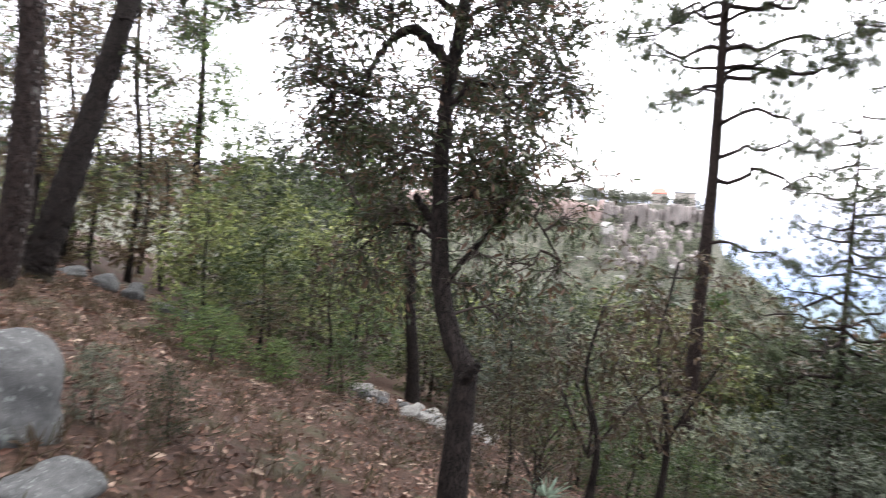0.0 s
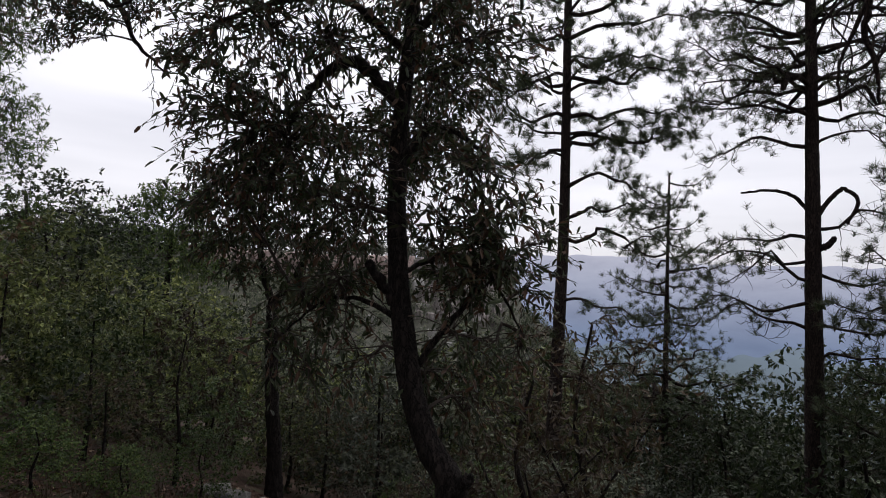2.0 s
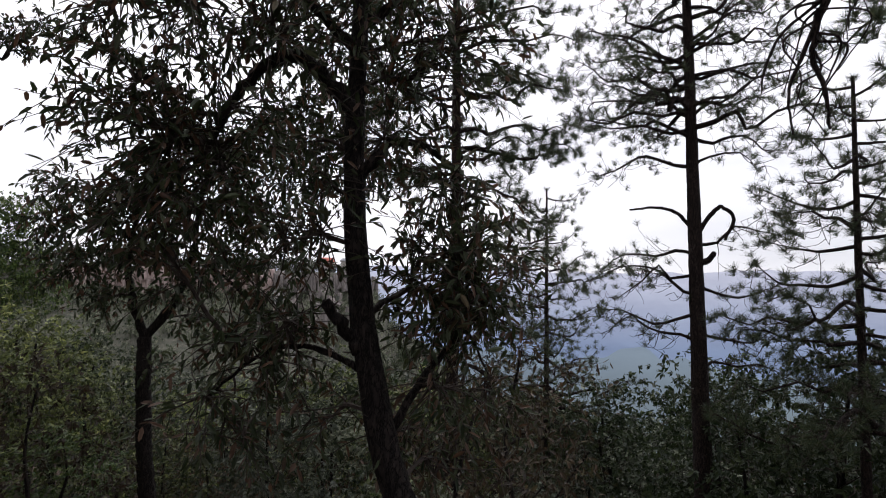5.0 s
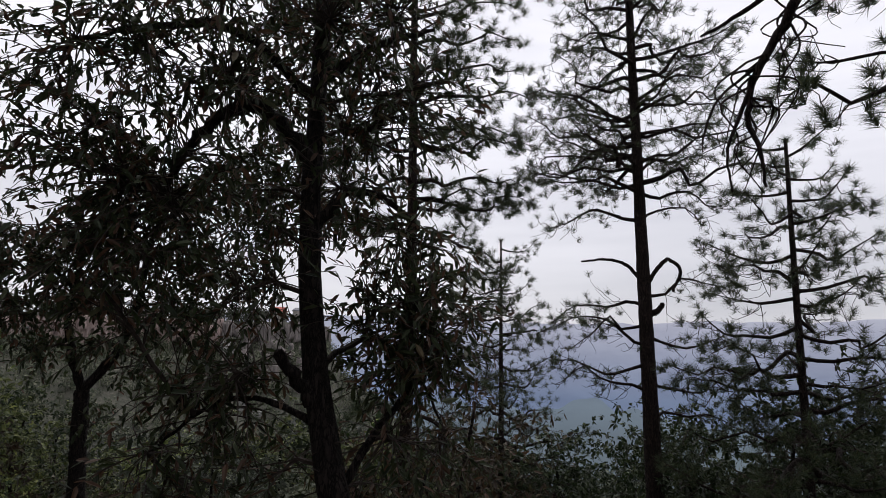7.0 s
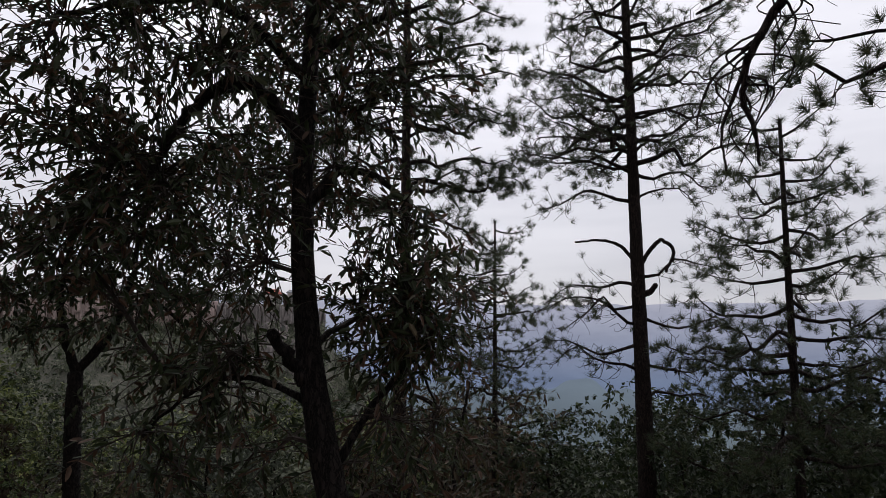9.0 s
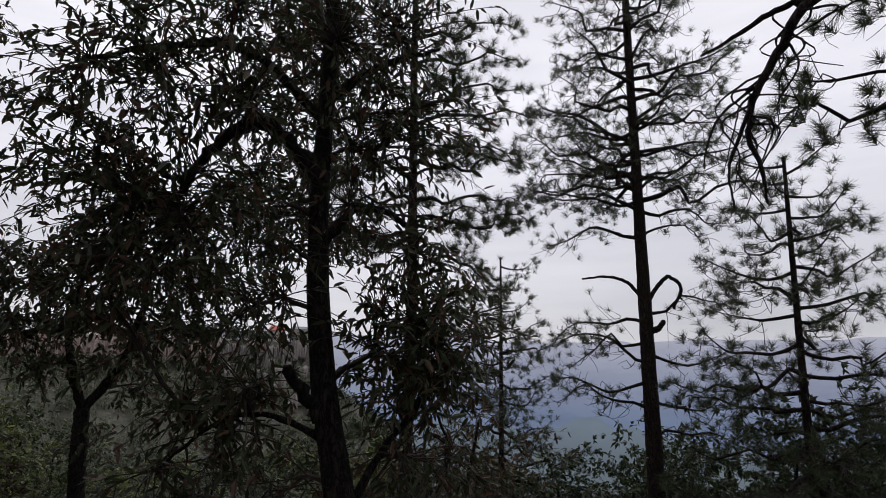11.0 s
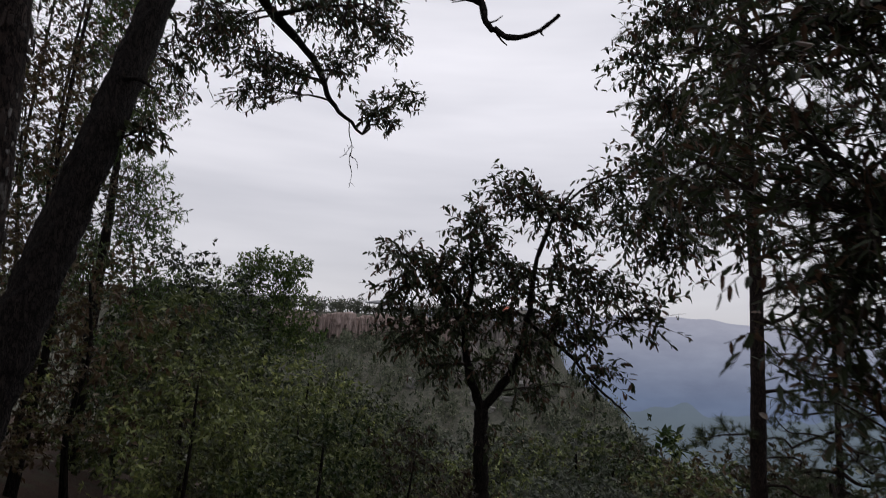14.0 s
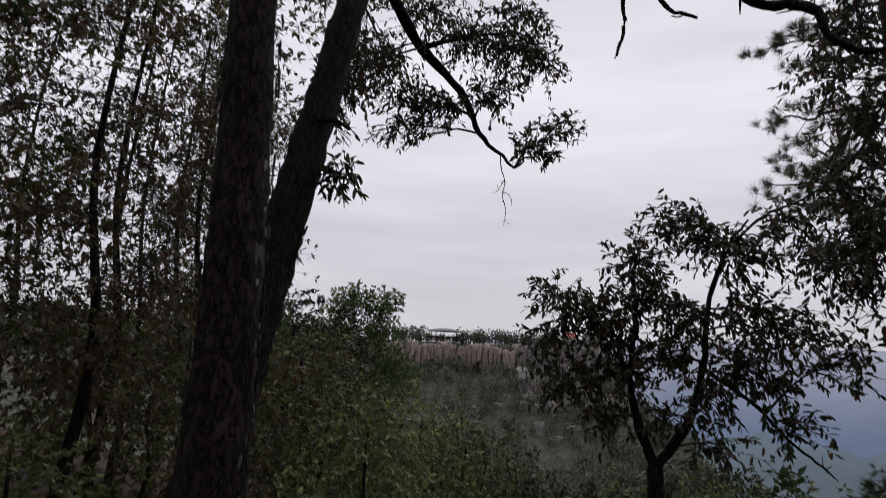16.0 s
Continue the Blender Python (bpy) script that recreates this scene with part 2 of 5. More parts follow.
# the blue and teal are haze, put into the emission colour
RIDGE = painted_haze_material("blue_haze_glow_ridge", (0.13, 0.17, 0.27), (0.36, 0.37, 0.46), -250.0, 230.0, 1.0)
VALLEY = painted_haze_material("teal_haze_glow_hills", (0.07, 0.09, 0.095), (0.12, 0.155, 0.20), -450.0, -170.0, 1.0)
def by_object(name, stops, rough, bump_scale):
    m, n, l, p, o = material(name)
    info = n.new("ShaderNodeObjectInfo")
    r = ramp(n, stops)
    l.new(info.outputs["Random"], r.inputs["Fac"])
    t = tex_noise(n, l, bump_scale, 5)
    tr = ramp(n, [(0.3, (0.6, 0.6, 0.6)), (0.7, (1.2, 1.2, 1.2))])
    l.new(t.outputs["Fac"], tr.inputs["Fac"])
    l.new(mixed(n, l, 1.0, r.outputs["Color"], tr.outputs["Color"], "MULTIPLY"), p.inputs["Base Color"])
    p.inputs["Roughness"].default_value = rough
    p.inputs["Specular IOR Level"].default_value = 0.15
    bump(n, l, t.outputs["Fac"], p, 0.5, 0.01)
    return m


PLATE = by_object("bark_plate_wood", [(0.0, (0.012, 0.009, 0.008)), (0.6, (0.024, 0.018, 0.016)), (1.0, (0.036, 0.027, 0.024))], 0.9, 3.0)
PLATE_PALE = by_object("lichened_bark_plate", [(0.0, (0.04, 0.036, 0.033)), (0.6, (0.085, 0.08, 0.074)), (1.0, (0.22, 0.21, 0.20))], 0.9, 3.0)
LEAF_OBJECT = by_object("single_oak_leaf", [(0.0, (0.022, 0.030, 0.015)), (0.7, (0.05, 0.062, 0.028)), (1.0, (0.095, 0.06, 0.033))], 0.45, 14.0)
AGAVE = leafy("agave_leaf", [(0.0, (0.12, 0.17, 0.13)), (1.0, (0.2, 0.26, 0.2))], 0.4, 0.5, 0.1)


# ---- mesh tools ----
class Geo:
    """Vertices and faces gathered for one mesh."""

    def __init__(self):
        self.v, self.q, self.t, self.n = [], [], [], 0

    def add(self, v, quads=None, tris=None):
        v = np.asarray(v, float)
        if quads is not None and len(quads):
            self.q.append(np.asarray(quads, int) + self.n)
        if tris is not None and len(tris):
            self.t.append(np.asarray(tris, int) + self.n)
        self.v.append(v)
        self.n += len(v)

    def mesh(self, name, mat, smooth=False):
        me = bpy.data.meshes.new(name)
        v = np.concatenate(self.v)
        q = np.concatenate(self.q) if self.q else np.zeros((0, 4), int)
        t = np.concatenate(self.t) if self.t else np.zeros((0, 3), int)
        me.vertices.add(len(v))
        me.vertices.foreach_set("co", v.astype(np.float32).ravel())
        me.loops.add(q.size + t.size)
        me.loops.foreach_set("vertex_index", np.concatenate([q.ravel(), t.ravel()]).astype(np.int32))
        me.polygons.add(len(q) + len(t))
        starts = np.concatenate([np.arange(len(q)) * 4, q.size + np.arange(len(t)) * 3])
        me.polygons.foreach_set("loop_start", starts.astype(np.int32))
        me.polygons.foreach_set("use_smooth", np.full(len(q) + len(t), smooth))
        me.update(calc_edges=True)
        me.materials.append(mat)
        return me


def part(name, geo, mat, parent, label="", smooth=False):
    ob = new(name, geo.mesh(name, mat, smooth))
    ob.parent = parent
    if label:
        tagged(ob, label)
    return ob


def unit(v):
    return v / np.maximum(np.linalg.norm(v, axis=-1, keepdims=True), 1e-9)


def spline(pts, n):
    """n points on a smooth curve through pts."""
    p = np.asarray(pts, float)
    if len(p) == 2:
        return p[0] + (p[1] - p[0]) * np.linspace(0, 1, n)[:, None]
    e = np.vstack([2 * p[0] - p[1], p, 2 * p[-1] - p[-2]])
    out = []
    for s in np.linspace(0, len(p) - 1, n):
        i = min(int(s), len(p) - 2)
        u = s - i
        a, b, c, d = e[i:i + 4]
        out.append(0.5 * (2 * b + (c - a) * u + (2 * a - 5 * b + 4 * c - d) * u * u + (3 * b - a - 3 * c + d) * u ** 3))
    return np.array(out)


def tube(geo, pts, r0, r1, sides=6, rough=0.0, rs=None):
    """A tapered tube along pts."""
    p = np.asarray(pts, float)
    n = len(p)
    t = unit(np.gradient(p, axis=0))
    ref = np.array([0.31, 0.95, 0.08]) if abs(t[0, 2]) > 0.7 else np.array([0.05, 0.1, 1.0])
    a = unit(np.cross(t, ref))
    b = np.cross(t, a)
    r = np.linspace(r0, r1, n) if np.isscalar(r0) else np.asarray(r0)
    ang = np.arange(sides) * 2 * np.pi / sides
    rr = np.repeat(r[:, None], sides, 1)
    if rough:
        rr = rr * (1 + rough * (rs.rand(n, sides) - 0.5))
    v = p[:, None] + rr[..., None] * (np.cos(ang)[None, :, None] * a[:, None] + np.sin(ang)[None, :, None] * b[:, None])
    i, j = np.meshgrid(np.arange(n - 1), np.arange(sides), indexing="ij")
    k = (j + 1) % sides
    q = np.stack([i * sides + j, i * sides + k, (i + 1) * sides + k, (i + 1) * sides + j], -1).reshape(-1, 4)
    cap = [[(n - 1) * sides + c, (n - 1) * sides + (c + 1) % sides, n * sides] for c in range(sides)]
    geo.add(np.vstack([v.reshape(-1, 3), p[-1] + t[-1] * r[-1] * 0.6]), q, cap)


def leaves(geo, p, d, length, width, rs, fine=True):
    """Folded lance-shaped leaves, one for each base point p and direction d."""
    n = len(p)
    d = unit(d)
    s = unit(np.cross(d, rs.normal(size=(n, 3)) * 0.6 + np.array([0, 0, 1.0])))
    up = np.cross(s, d)
    L, W = (length * (0.7 + 0.6 * rs.rand(n)))[:, None], None
    W = L * width
    curl = L * (0.12 * rs.rand(n)[:, None])
    if not fine:
        v = np.stack([p, p + d * L * 0.45 + s * W * 0.5 + up * W * 0.12, p + d * L - np.array([0, 0, 1]) * curl, p + d * L * 0.45 - s * W * 0.5 + up * W * 0.12], 1)
        geo.add(v.reshape(-1, 3), np.arange(n)[:, None] * 4 + np.array([0, 1, 2, 3]))
        return
    v = np.stack([p, p + d * L * 0.30 + s * W * 0.5 + up * W * 0.16, p + d * L * 0.76 + s * W * 0.40 + up * W * 0.14 - np.array([0, 0, 1]) * curl * 0.5,
                  p + d * L - np.array([0, 0, 1]) * curl, p + d * L * 0.76 - s * W * 0.40 + up * W * 0.14 - np.array([0, 0, 1]) * curl * 0.5,
                  p + d * L * 0.30 - s * W * 0.5 + up * W * 0.16], 1)
    b = np.arange(n)[:, None] * 6
    geo.add(v.reshape(-1, 3), np.concatenate([b + np.array([0, 1, 2, 3]), b + np.array([0, 3, 4, 5])]))


def whorls(geo, tips, dirs, k, length, width, rs, droop=0.5, spread=0.8, fine=True):
    """k leaves round each tip."""
    n = len(tips)
    p = np.repeat(tips, k, 0) + rs.normal(size=(n * k, 3)) * length * 0.12
    d = np.repeat(unit(dirs), k, 0) * 0.5 + unit(rs.normal(size=(n * k, 3))) * spread - np.array([0, 0, droop]) * rs.rand(n * k)[:, None]
    leaves(geo, p, d, length, width, rs, fine)


def tufts(geo, tips, dirs, k, length, rs, width=0.0036):
    """k long needles round the end of each twig, like a bottle brush."""
    n = len(tips)
    dd = np.repeat(unit(dirs), k, 0)
    back = rs.rand(n * k)[:, None] * length * 0.55
    p = np.repeat(tips, k, 0) - dd * back
    side = unit(np.cross(dd, rs.normal(size=(n * k, 3))))
    d = unit(dd * (0.15 + 0.85 * rs.rand(n * k, 1)) + side * (0.45 + 0.4 * rs.rand(n * k, 1)))
    L = (length * (0.7 + 0.4 * rs.rand(n * k)))[:, None]
    s = unit(np.cross(d, rs.normal(size=(n * k, 3)))) * width
    v = np.stack([p - s, p + s, p + d * L - np.array([0, 0, 1]) * L * 0.10], 1)
    geo.add(v.reshape(-1, 3), None, np.arange(n * k * 3).reshape(-1, 3))


def sprays(geo, twig, hubs, tips, base, k, leaf, width, droop, thick, rs, stem, clear):
    """Arching twigs from hubs to tips, with leaves along the outer half of each; none close to the stem."""
    n = len(tips)
    span = np.linalg.norm(tips - hubs, axis=1)[:, None]
    mid = (hubs + tips) / 2 + rs.normal(size=(n, 3)) * 0.13 * span + np.array([0, 0, 0.10]) * span
    end = tips - np.array([0, 0, 0.12]) * span

    def curve(u):
        return (1 - u) ** 2 * hubs + 2 * u * (1 - u) * mid + u * u * end

    steps = np.array([curve(u) for u in np.linspace(0, 1, 6)])
    for i in range(n):
        tube(twig, steps[:, i] - base, 0.0055 * thick, 0.0018 * thick, 3)
    for j in range(k):
        u = 0.38 + 0.62 * (j + rs.rand(n, 1)) / k
        t = unit(2 * (1 - u) * (mid - hubs) + 2 * u * (end - mid) + 1e-5)
        d = t * (0.25 + 0.4 * u) + unit(rs.normal(size=(n, 3))) * 0.85 - np.array([0, 0, 0.7 * droop]) * rs.rand(n, 1)
        p = curve(u)
        free = np.min(np.linalg.norm(p[:, None] - stem[None, ::4], axis=2), 1) > clear
        if free.any():
            leaves(geo, p[free] - base, d[free], leaf, width, rs, True)


def wander(a, b, n, amount, rs, sag=0.0):
    """A crooked line from a to b."""
    a, b = np.asarray(a, float), np.asarray(b, float)
    u = np.linspace(0, 1, n)[:, None]
    k = rs.normal(size=(max(3, n // 2 + 1), 3)) * amount * np.linalg.norm(b - a)
    k[0] = k[-1] = 0
    w = spline(k, n)
    return a + (b - a) * u + w + np.array([0, 0, sag]) * (4 * u * (1 - u))


def root(name, at_, label, category, group=""):
    ob = new(name)
    ob.empty_display_size = 0.2
    ob.location = at_
    tagged(ob, label, category, group)
    return ob


def broadleaf(name, label, trunk, r0, r1, limbs, blobs, leaf, width, mat, wood=BARK_DARK, k=7, seed=1, group="", droop=0.5, sides=12, dense=1.0, stems=1.0, category="tree", fine=True, loose=1.0):
    """A broadleaved tree: a trunk, limbs, branches to each clump of the crown, sprays of leaves."""
    rs = np.random.RandomState(seed)
    base = np.array(trunk[0], float)
    top = root(name, base, label, category, group)
    g, twig = Geo(), Geo()
    line = spline(trunk, max(8, int(len(trunk) * (14 if r0 > 0.12 else 5))))
    tube(g, line - base, np.linspace(r0, r1, len(line)) * (1 + 0.5 * np.exp(-np.linspace(0, 9, len(line)))), None, sides, 0.24 if r0 > 0.12 else 0.16, rs)
    part("trunk", g, wood, top, smooth=True)
    nodes = [line[len(line) // 3:]]
    for pts, a, b in limbs:
        g = Geo()
        ln = spline(pts, len(pts) * 5)
        ln[1:-1] += rs.normal(size=(len(ln) - 2, 3)) * min(0.008, a * 0.16)
        tube(g, ln - base, np.linspace(a, b, len(ln)) * (1 + 0.22 * (rs.rand(len(ln)) - 0.4)), None, 8, 0.2, rs)
        part("limb", g, wood, top, smooth=True)
        for j in rs.randint(len(ln) // 4, len(ln) - 1, len(pts)):
            d = unit(rs.normal(size=3)) * (0.04 + 0.10 * rs.rand())
            tube(twig, wander(ln[j], ln[j] + d, 4, 0.1, rs) - base, min(0.009, a * 0.35), 0.003, 4)
        nodes.append(ln)
    nodes = np.concatenate(nodes)
    crown_geo = Geo()
    for x, y, z, r, n in blobs:
        c = np.array([x, y, z], float)
        near = nodes[np.argmin(np.linalg.norm(nodes - c, axis=1) + 0.6 * np.maximum(0, nodes[:, 2] - c[2]))]
        br = wander(near, c, 9, 0.07, rs, 0.08 * np.linalg.norm(c - near))
        tube(twig, br[::1 if r0 > 0.05 else 2] - base, 0.018 * min(1.0, r0 / 0.12), 0.005 * min(1, r0 / 0.1), 5 if r0 > 0.05 else 3)
        n = int(n * dense)
        off = unit(rs.normal(size=(n, 3))) * (rs.rand(n, 1) ** 0.4) * r * loose * np.array([1, 1, 0.85])
        tips = c + off
        hubs = br[rs.randint(3 if fine else 4, 9, n)]
        if fine:
            sprays(crown_geo, twig, hubs, tips, base, k + 2, leaf, width, droop, min(1, r0 / 0.1), rs, line, min(0.2, 2.0 * r0) if r0 < 0.2 else 0.05)
            continue
        for a, b in zip(hubs, tips):
            if rs.rand() < stems:
                tube(twig, wander(a, b, 5, 0.09, rs) - base, 0.006 * min(1, r0 / 0.1), 0.0025 * min(1, r0 / 0.1), 3)
        d = unit(tips - hubs + 1e-4)
        whorls(crown_geo, tips - base, d, k, leaf, width, rs, droop, 0.8, fine)
        m = hubs + (tips - hubs) * (0.55 + 0.3 * rs.rand(n, 1))
        whorls(crown_geo, m - base, d, max(2, k - 3), leaf, width, rs, droop, 0.8, fine)
    if twig.n:
        tagged(part("branchwork", twig, TWIG, top, "thin crooked twigs"), kind="stuff")
    tagged(part("crown", crown_geo, mat, top), kind="stuff")
    return top


def pine(name, label, trunk, r0, r1, boughs, seed=1, needle=0.2, per=46, dead=(), group="", wood=BARK_PINE, sub=0.16, bare=0.25):
    """A pine: a trunk, crooked boughs with side twigs, needles in tufts. boughs: height, azimuth, length, rise, sag."""
    rs = np.random.RandomState(seed)
    base = np.array(trunk[0], float)
    top = root(name, base, label, "tree", group)
    g = Geo()
    line = spline(trunk, 90)
    tube(g, line - base, r0, r1, 18, 0.12, rs)
    part("trunk", g, wood, top, smooth=True)
    crown_geo, twig = Geo(), Geo()
    for z, az, length, rise, sag in boughs:
        i = np.argmin(abs(line[:, 2] - z))
        a = line[i]
        h = np.array([math.sin(radians(az)), math.cos(radians(az)), 0])
        b = a + h * length + np.array([0, 0, rise])
        n = max(7, int(length * 6))
        ln = wander(a, b, n, 0.05, rs, sag)
        g = Geo()
        rb = 0.012 + 0.017 * length
        tube(g, ln - base, rb, 0.008, 6, 0.15, rs)
        part("bough", g, wood, top, smooth=True)
        tips, dirs = [ln[-1]], [ln[-1] - ln[-2]]
        steps = max(2, int(length / sub))
        for s in range(steps):
            u = 0.22 + 0.76 * (s + rs.rand()) / steps
            p = ln[min(n - 1, int(u * n))]
            side = np.array([h[1], -h[0], 0]) * (1 if s % 2 else -1)
            ls = (0.25 + 0.55 * rs.rand()) * min(1.0, 0.4 + length * 0.35) * (1.25 - 0.6 * u)
            e = p + unit(side * (0.7 + 0.5 * rs.rand()) + h * (0.5 + rs.rand() * 0.6) + np.array([0, 0, rs.normal() * 0.45])) * ls
            sl = wander(p, e, 7, 0.12, rs, -0.12 * ls + 0.1 * rs.normal() * ls)
            tube(twig, sl - base, 0.009, 0.004, 3)
            if rs.rand() > bare:
                tips.append(sl[-1])
                dirs.append(sl[-1] - sl[-3] + np.array([0, 0, 0.3 * ls]))
            for _ in range(2):
                p2 = sl[rs.randint(2, 6)]
                e2 = p2 + unit(rs.normal(size=3) + h * 0.6) * ls * (0.35 + 0.4 * rs.rand())
                s2 = wander(p2, e2, 4, 0.14, rs, -0.1 * ls)
                tube(twig, s2 - base, 0.005, 0.003, 3)
                if rs.rand() > bare:
                    tips.append(s2[-1])
                    dirs.append(s2[-1] - s2[-2] + np.array([0, 0, 0.25 * ls]))
        tufts(crown_geo, np.array(tips) - base, np.array(dirs), per, needle, rs)
    tufts(crown_geo, line[-1:] - base, np.array([[0, 0, 1.0]]), per * 2, needle, rs)
    for pts, a, b in dead:
        g = Geo()
        ln = spline(pts, len(pts) * 5)
        ln[1:-1] += rs.normal(size=(len(ln) - 2, 3)) * min(0.007, a * 0.15)
        tube(g, ln - base, np.linspace(a, b, len(ln)) * (1 + 0.12 * (rs.rand(len(ln)) - 0.4)), None, 7, 0.14, rs)
        part("dead_branch", g, wood, top, "bare dead branch", True)
    tagged(part("branchwork", twig, TWIG, top, "thin bare twigs"), kind="stuff")
    tagged(part("crown", crown_geo, NEEDLE, top), kind="stuff")
    return top


# ---- the lie of the land ----
def smooth(u):
    u = np.clip(u, 0, 1)
    return u * u * (3 - 2 * u)


def land(x, y):
    """The ground's height: a slope that falls ahead and to one side, a valley, and a mesa across it."""
    x, y = np.asarray(x, float), np.asarray(y, float)
    r, az = np.hypot(x, y), np.degrees(np.arctan2(x, y))
    xs = np.where(x < -14, -14 + (x + 14) * 0.15, x)
    ys = np.where(y < -5, -5 + (y + 5) * 0.3, y)
    s = -0.34 * xs - 0.2 * ys
    s = s + 0.05 * np.sin(1.7 * x + 0.6) * np.sin(1.3 * y) + 0.025 * np.sin(4.1 * x + y) * np.sin(3.7 * y - x)
    s = np.where(s < 0, -85 * np.tanh(-s / 85), s)
    valley = -85 - 620 * smooth((r - 250) / 1800)
    low = s + (np.minimum(s, valley) - s) * smooth((az - 22) / 12) * smooth((r - 60) / 250)
    wob = 6 * np.sin(az * 0.9) + 3 * np.sin(az * 2.3 + 1)
    rim = 340 + wob * 0.7
    el = np.interp(az, [-110, 21.5, 22.8, 24.6, 28.0, 29.0, 34, 45], [2.2, 2.2, 1.2, -2.3, -4.4, -5.6, -12, -25])
    crest = 1.5 + 340 * np.tan(np.radians(el))
    foot = np.minimum(crest, 0.2 + 1.2 * np.sin(az * 1.7))
    talus = low + (foot - low) * smooth((r - 190) / (rim - 190)) ** 1.1
    talus = talus + 1.5 * np.sin(x * 0.11) * np.sin(y * 0.13) * smooth((r - 190) / 60) * (r < rim)
    mesa = talus + (crest - talus) * np.clip((r - rim) / 5, 0, 1)
    mesa = mesa + 2.5 * smooth((r - rim) / 60) * (el > 0)
    mesa = mesa - smooth((az - 21.5) / 1.5) * np.clip(r - rim - 8, 0, None) * 0.7
    across = (az > -115) & (az < 46) & (r > 190)
    return np.where(across, np.maximum(mesa, low), low)


def sheet(r_edges, az_edges):
    rr, aa = np.meshgrid(r_edges, np.radians(az_edges), indexing="ij")
    x, y = rr * np.sin(aa), rr * np.cos(aa)
    v = np.stack([x, y, land(x, y)], -1).reshape(-1, 3)
    n, m = len(r_edges), len(az_edges)
    i, j = np.meshgrid(np.arange(n - 1), np.arange(m - 1), indexing="ij")
    q = np.stack([i * m + j, (i + 1) * m + j, (i + 1) * m + j + 1, i * m + j + 1], -1).reshape(-1, 4)
    return v, q


az_edges = np.concatenate([np.arange(-180, -10, 1.5), np.arange(-10, 36, 0.5), np.arange(36, 180.1, 1.5)])
g = Geo()
r_edges = np.concatenate([[0.0], np.geomspace(0.15, 320, 130), np.linspace(322, 356, 35), np.geomspace(360, 4800, 30)])
g.add(*sheet(r_edges, az_edges))
ground = new("ground", g.mesh("ground", GROUND, True))
ground.data.materials.append(HILL)
centres = np.zeros(len(ground.data.polygons) * 3, np.float32)
ground.data.polygons.foreach_get("center", centres)
far_faces = np.hypot(centres[0::3], centres[1::3]) > 45
ground.data.polygons.foreach_set("material_index", far_faces.astype(np.int32))
tagged(ground, "brown leaf-littered forest slope falling to a wooded valley", "ground", kind="structure")


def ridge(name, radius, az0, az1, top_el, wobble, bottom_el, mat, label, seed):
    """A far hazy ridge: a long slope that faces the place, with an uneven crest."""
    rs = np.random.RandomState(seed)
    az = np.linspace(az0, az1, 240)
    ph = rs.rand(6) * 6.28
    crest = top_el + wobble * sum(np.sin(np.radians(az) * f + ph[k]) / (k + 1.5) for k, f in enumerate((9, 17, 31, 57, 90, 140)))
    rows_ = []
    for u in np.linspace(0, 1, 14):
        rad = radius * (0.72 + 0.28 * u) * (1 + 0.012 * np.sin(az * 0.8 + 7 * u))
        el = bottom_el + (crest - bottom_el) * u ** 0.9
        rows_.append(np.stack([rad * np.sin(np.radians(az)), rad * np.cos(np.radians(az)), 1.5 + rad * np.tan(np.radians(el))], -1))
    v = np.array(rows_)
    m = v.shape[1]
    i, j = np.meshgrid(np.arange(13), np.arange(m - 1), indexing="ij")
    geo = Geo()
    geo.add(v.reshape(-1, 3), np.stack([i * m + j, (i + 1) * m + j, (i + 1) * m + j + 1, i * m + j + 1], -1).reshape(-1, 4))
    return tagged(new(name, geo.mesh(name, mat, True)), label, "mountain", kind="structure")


ridge("backdrop_ridge", 4400, 12, 120, 2.9, 0.25, -9, RIDGE, "far mountain ridge with painted pale blue haze", 3)
ridge("backdrop_hills", 2300, 20, 120, -5.0, 1.1, -14, VALLEY, "teal-green hills with painted haze in the valley far below", 5)


# ---- the mesa: cliff, woods on the rim and the slope, houses ----
cliff = root("cliff", (340 * math.sin(radians(10)), 340 * math.cos(radians(10)), -2), "band of pinkish columnar cliff rock under a wooded rim", "cliff")
cliff["kind"] = "structure"
rs = np.random.RandomState(11)
cb = np.array(cliff.location)


def rock_block(w, d, h, seed, lumps=0.16, power=0.55, fine=2, swell=0.0):
    r = np.random.RandomState(seed)
    bm = bmesh.new()
    bmesh.ops.create_icosphere(bm, subdivisions=fine, radius=1.0)
    v = np.array([p.co[:] for p in bm.verts])
    f = np.array([[q.index for q in face.verts] for face in bm.faces])
    bm.free()
    a = r.rand(3) * 6
    v = v * (1 + swell * (np.sin(2.6 * v[:, :1] + a[0]) * np.sin(3.1 * v[:, 1:2] + a[1]) + 0.6 * np.sin(5.3 * v[:, 2:] + 3.7 * v[:, :1] + a[2])))
    v = np.sign(v) * abs(v) ** power
    v = v * (1 + lumps * r.normal(size=(len(v), 1)))
    geo = Geo()
    geo.add(v * np.array([w, d, h]), None, f)
    return geo


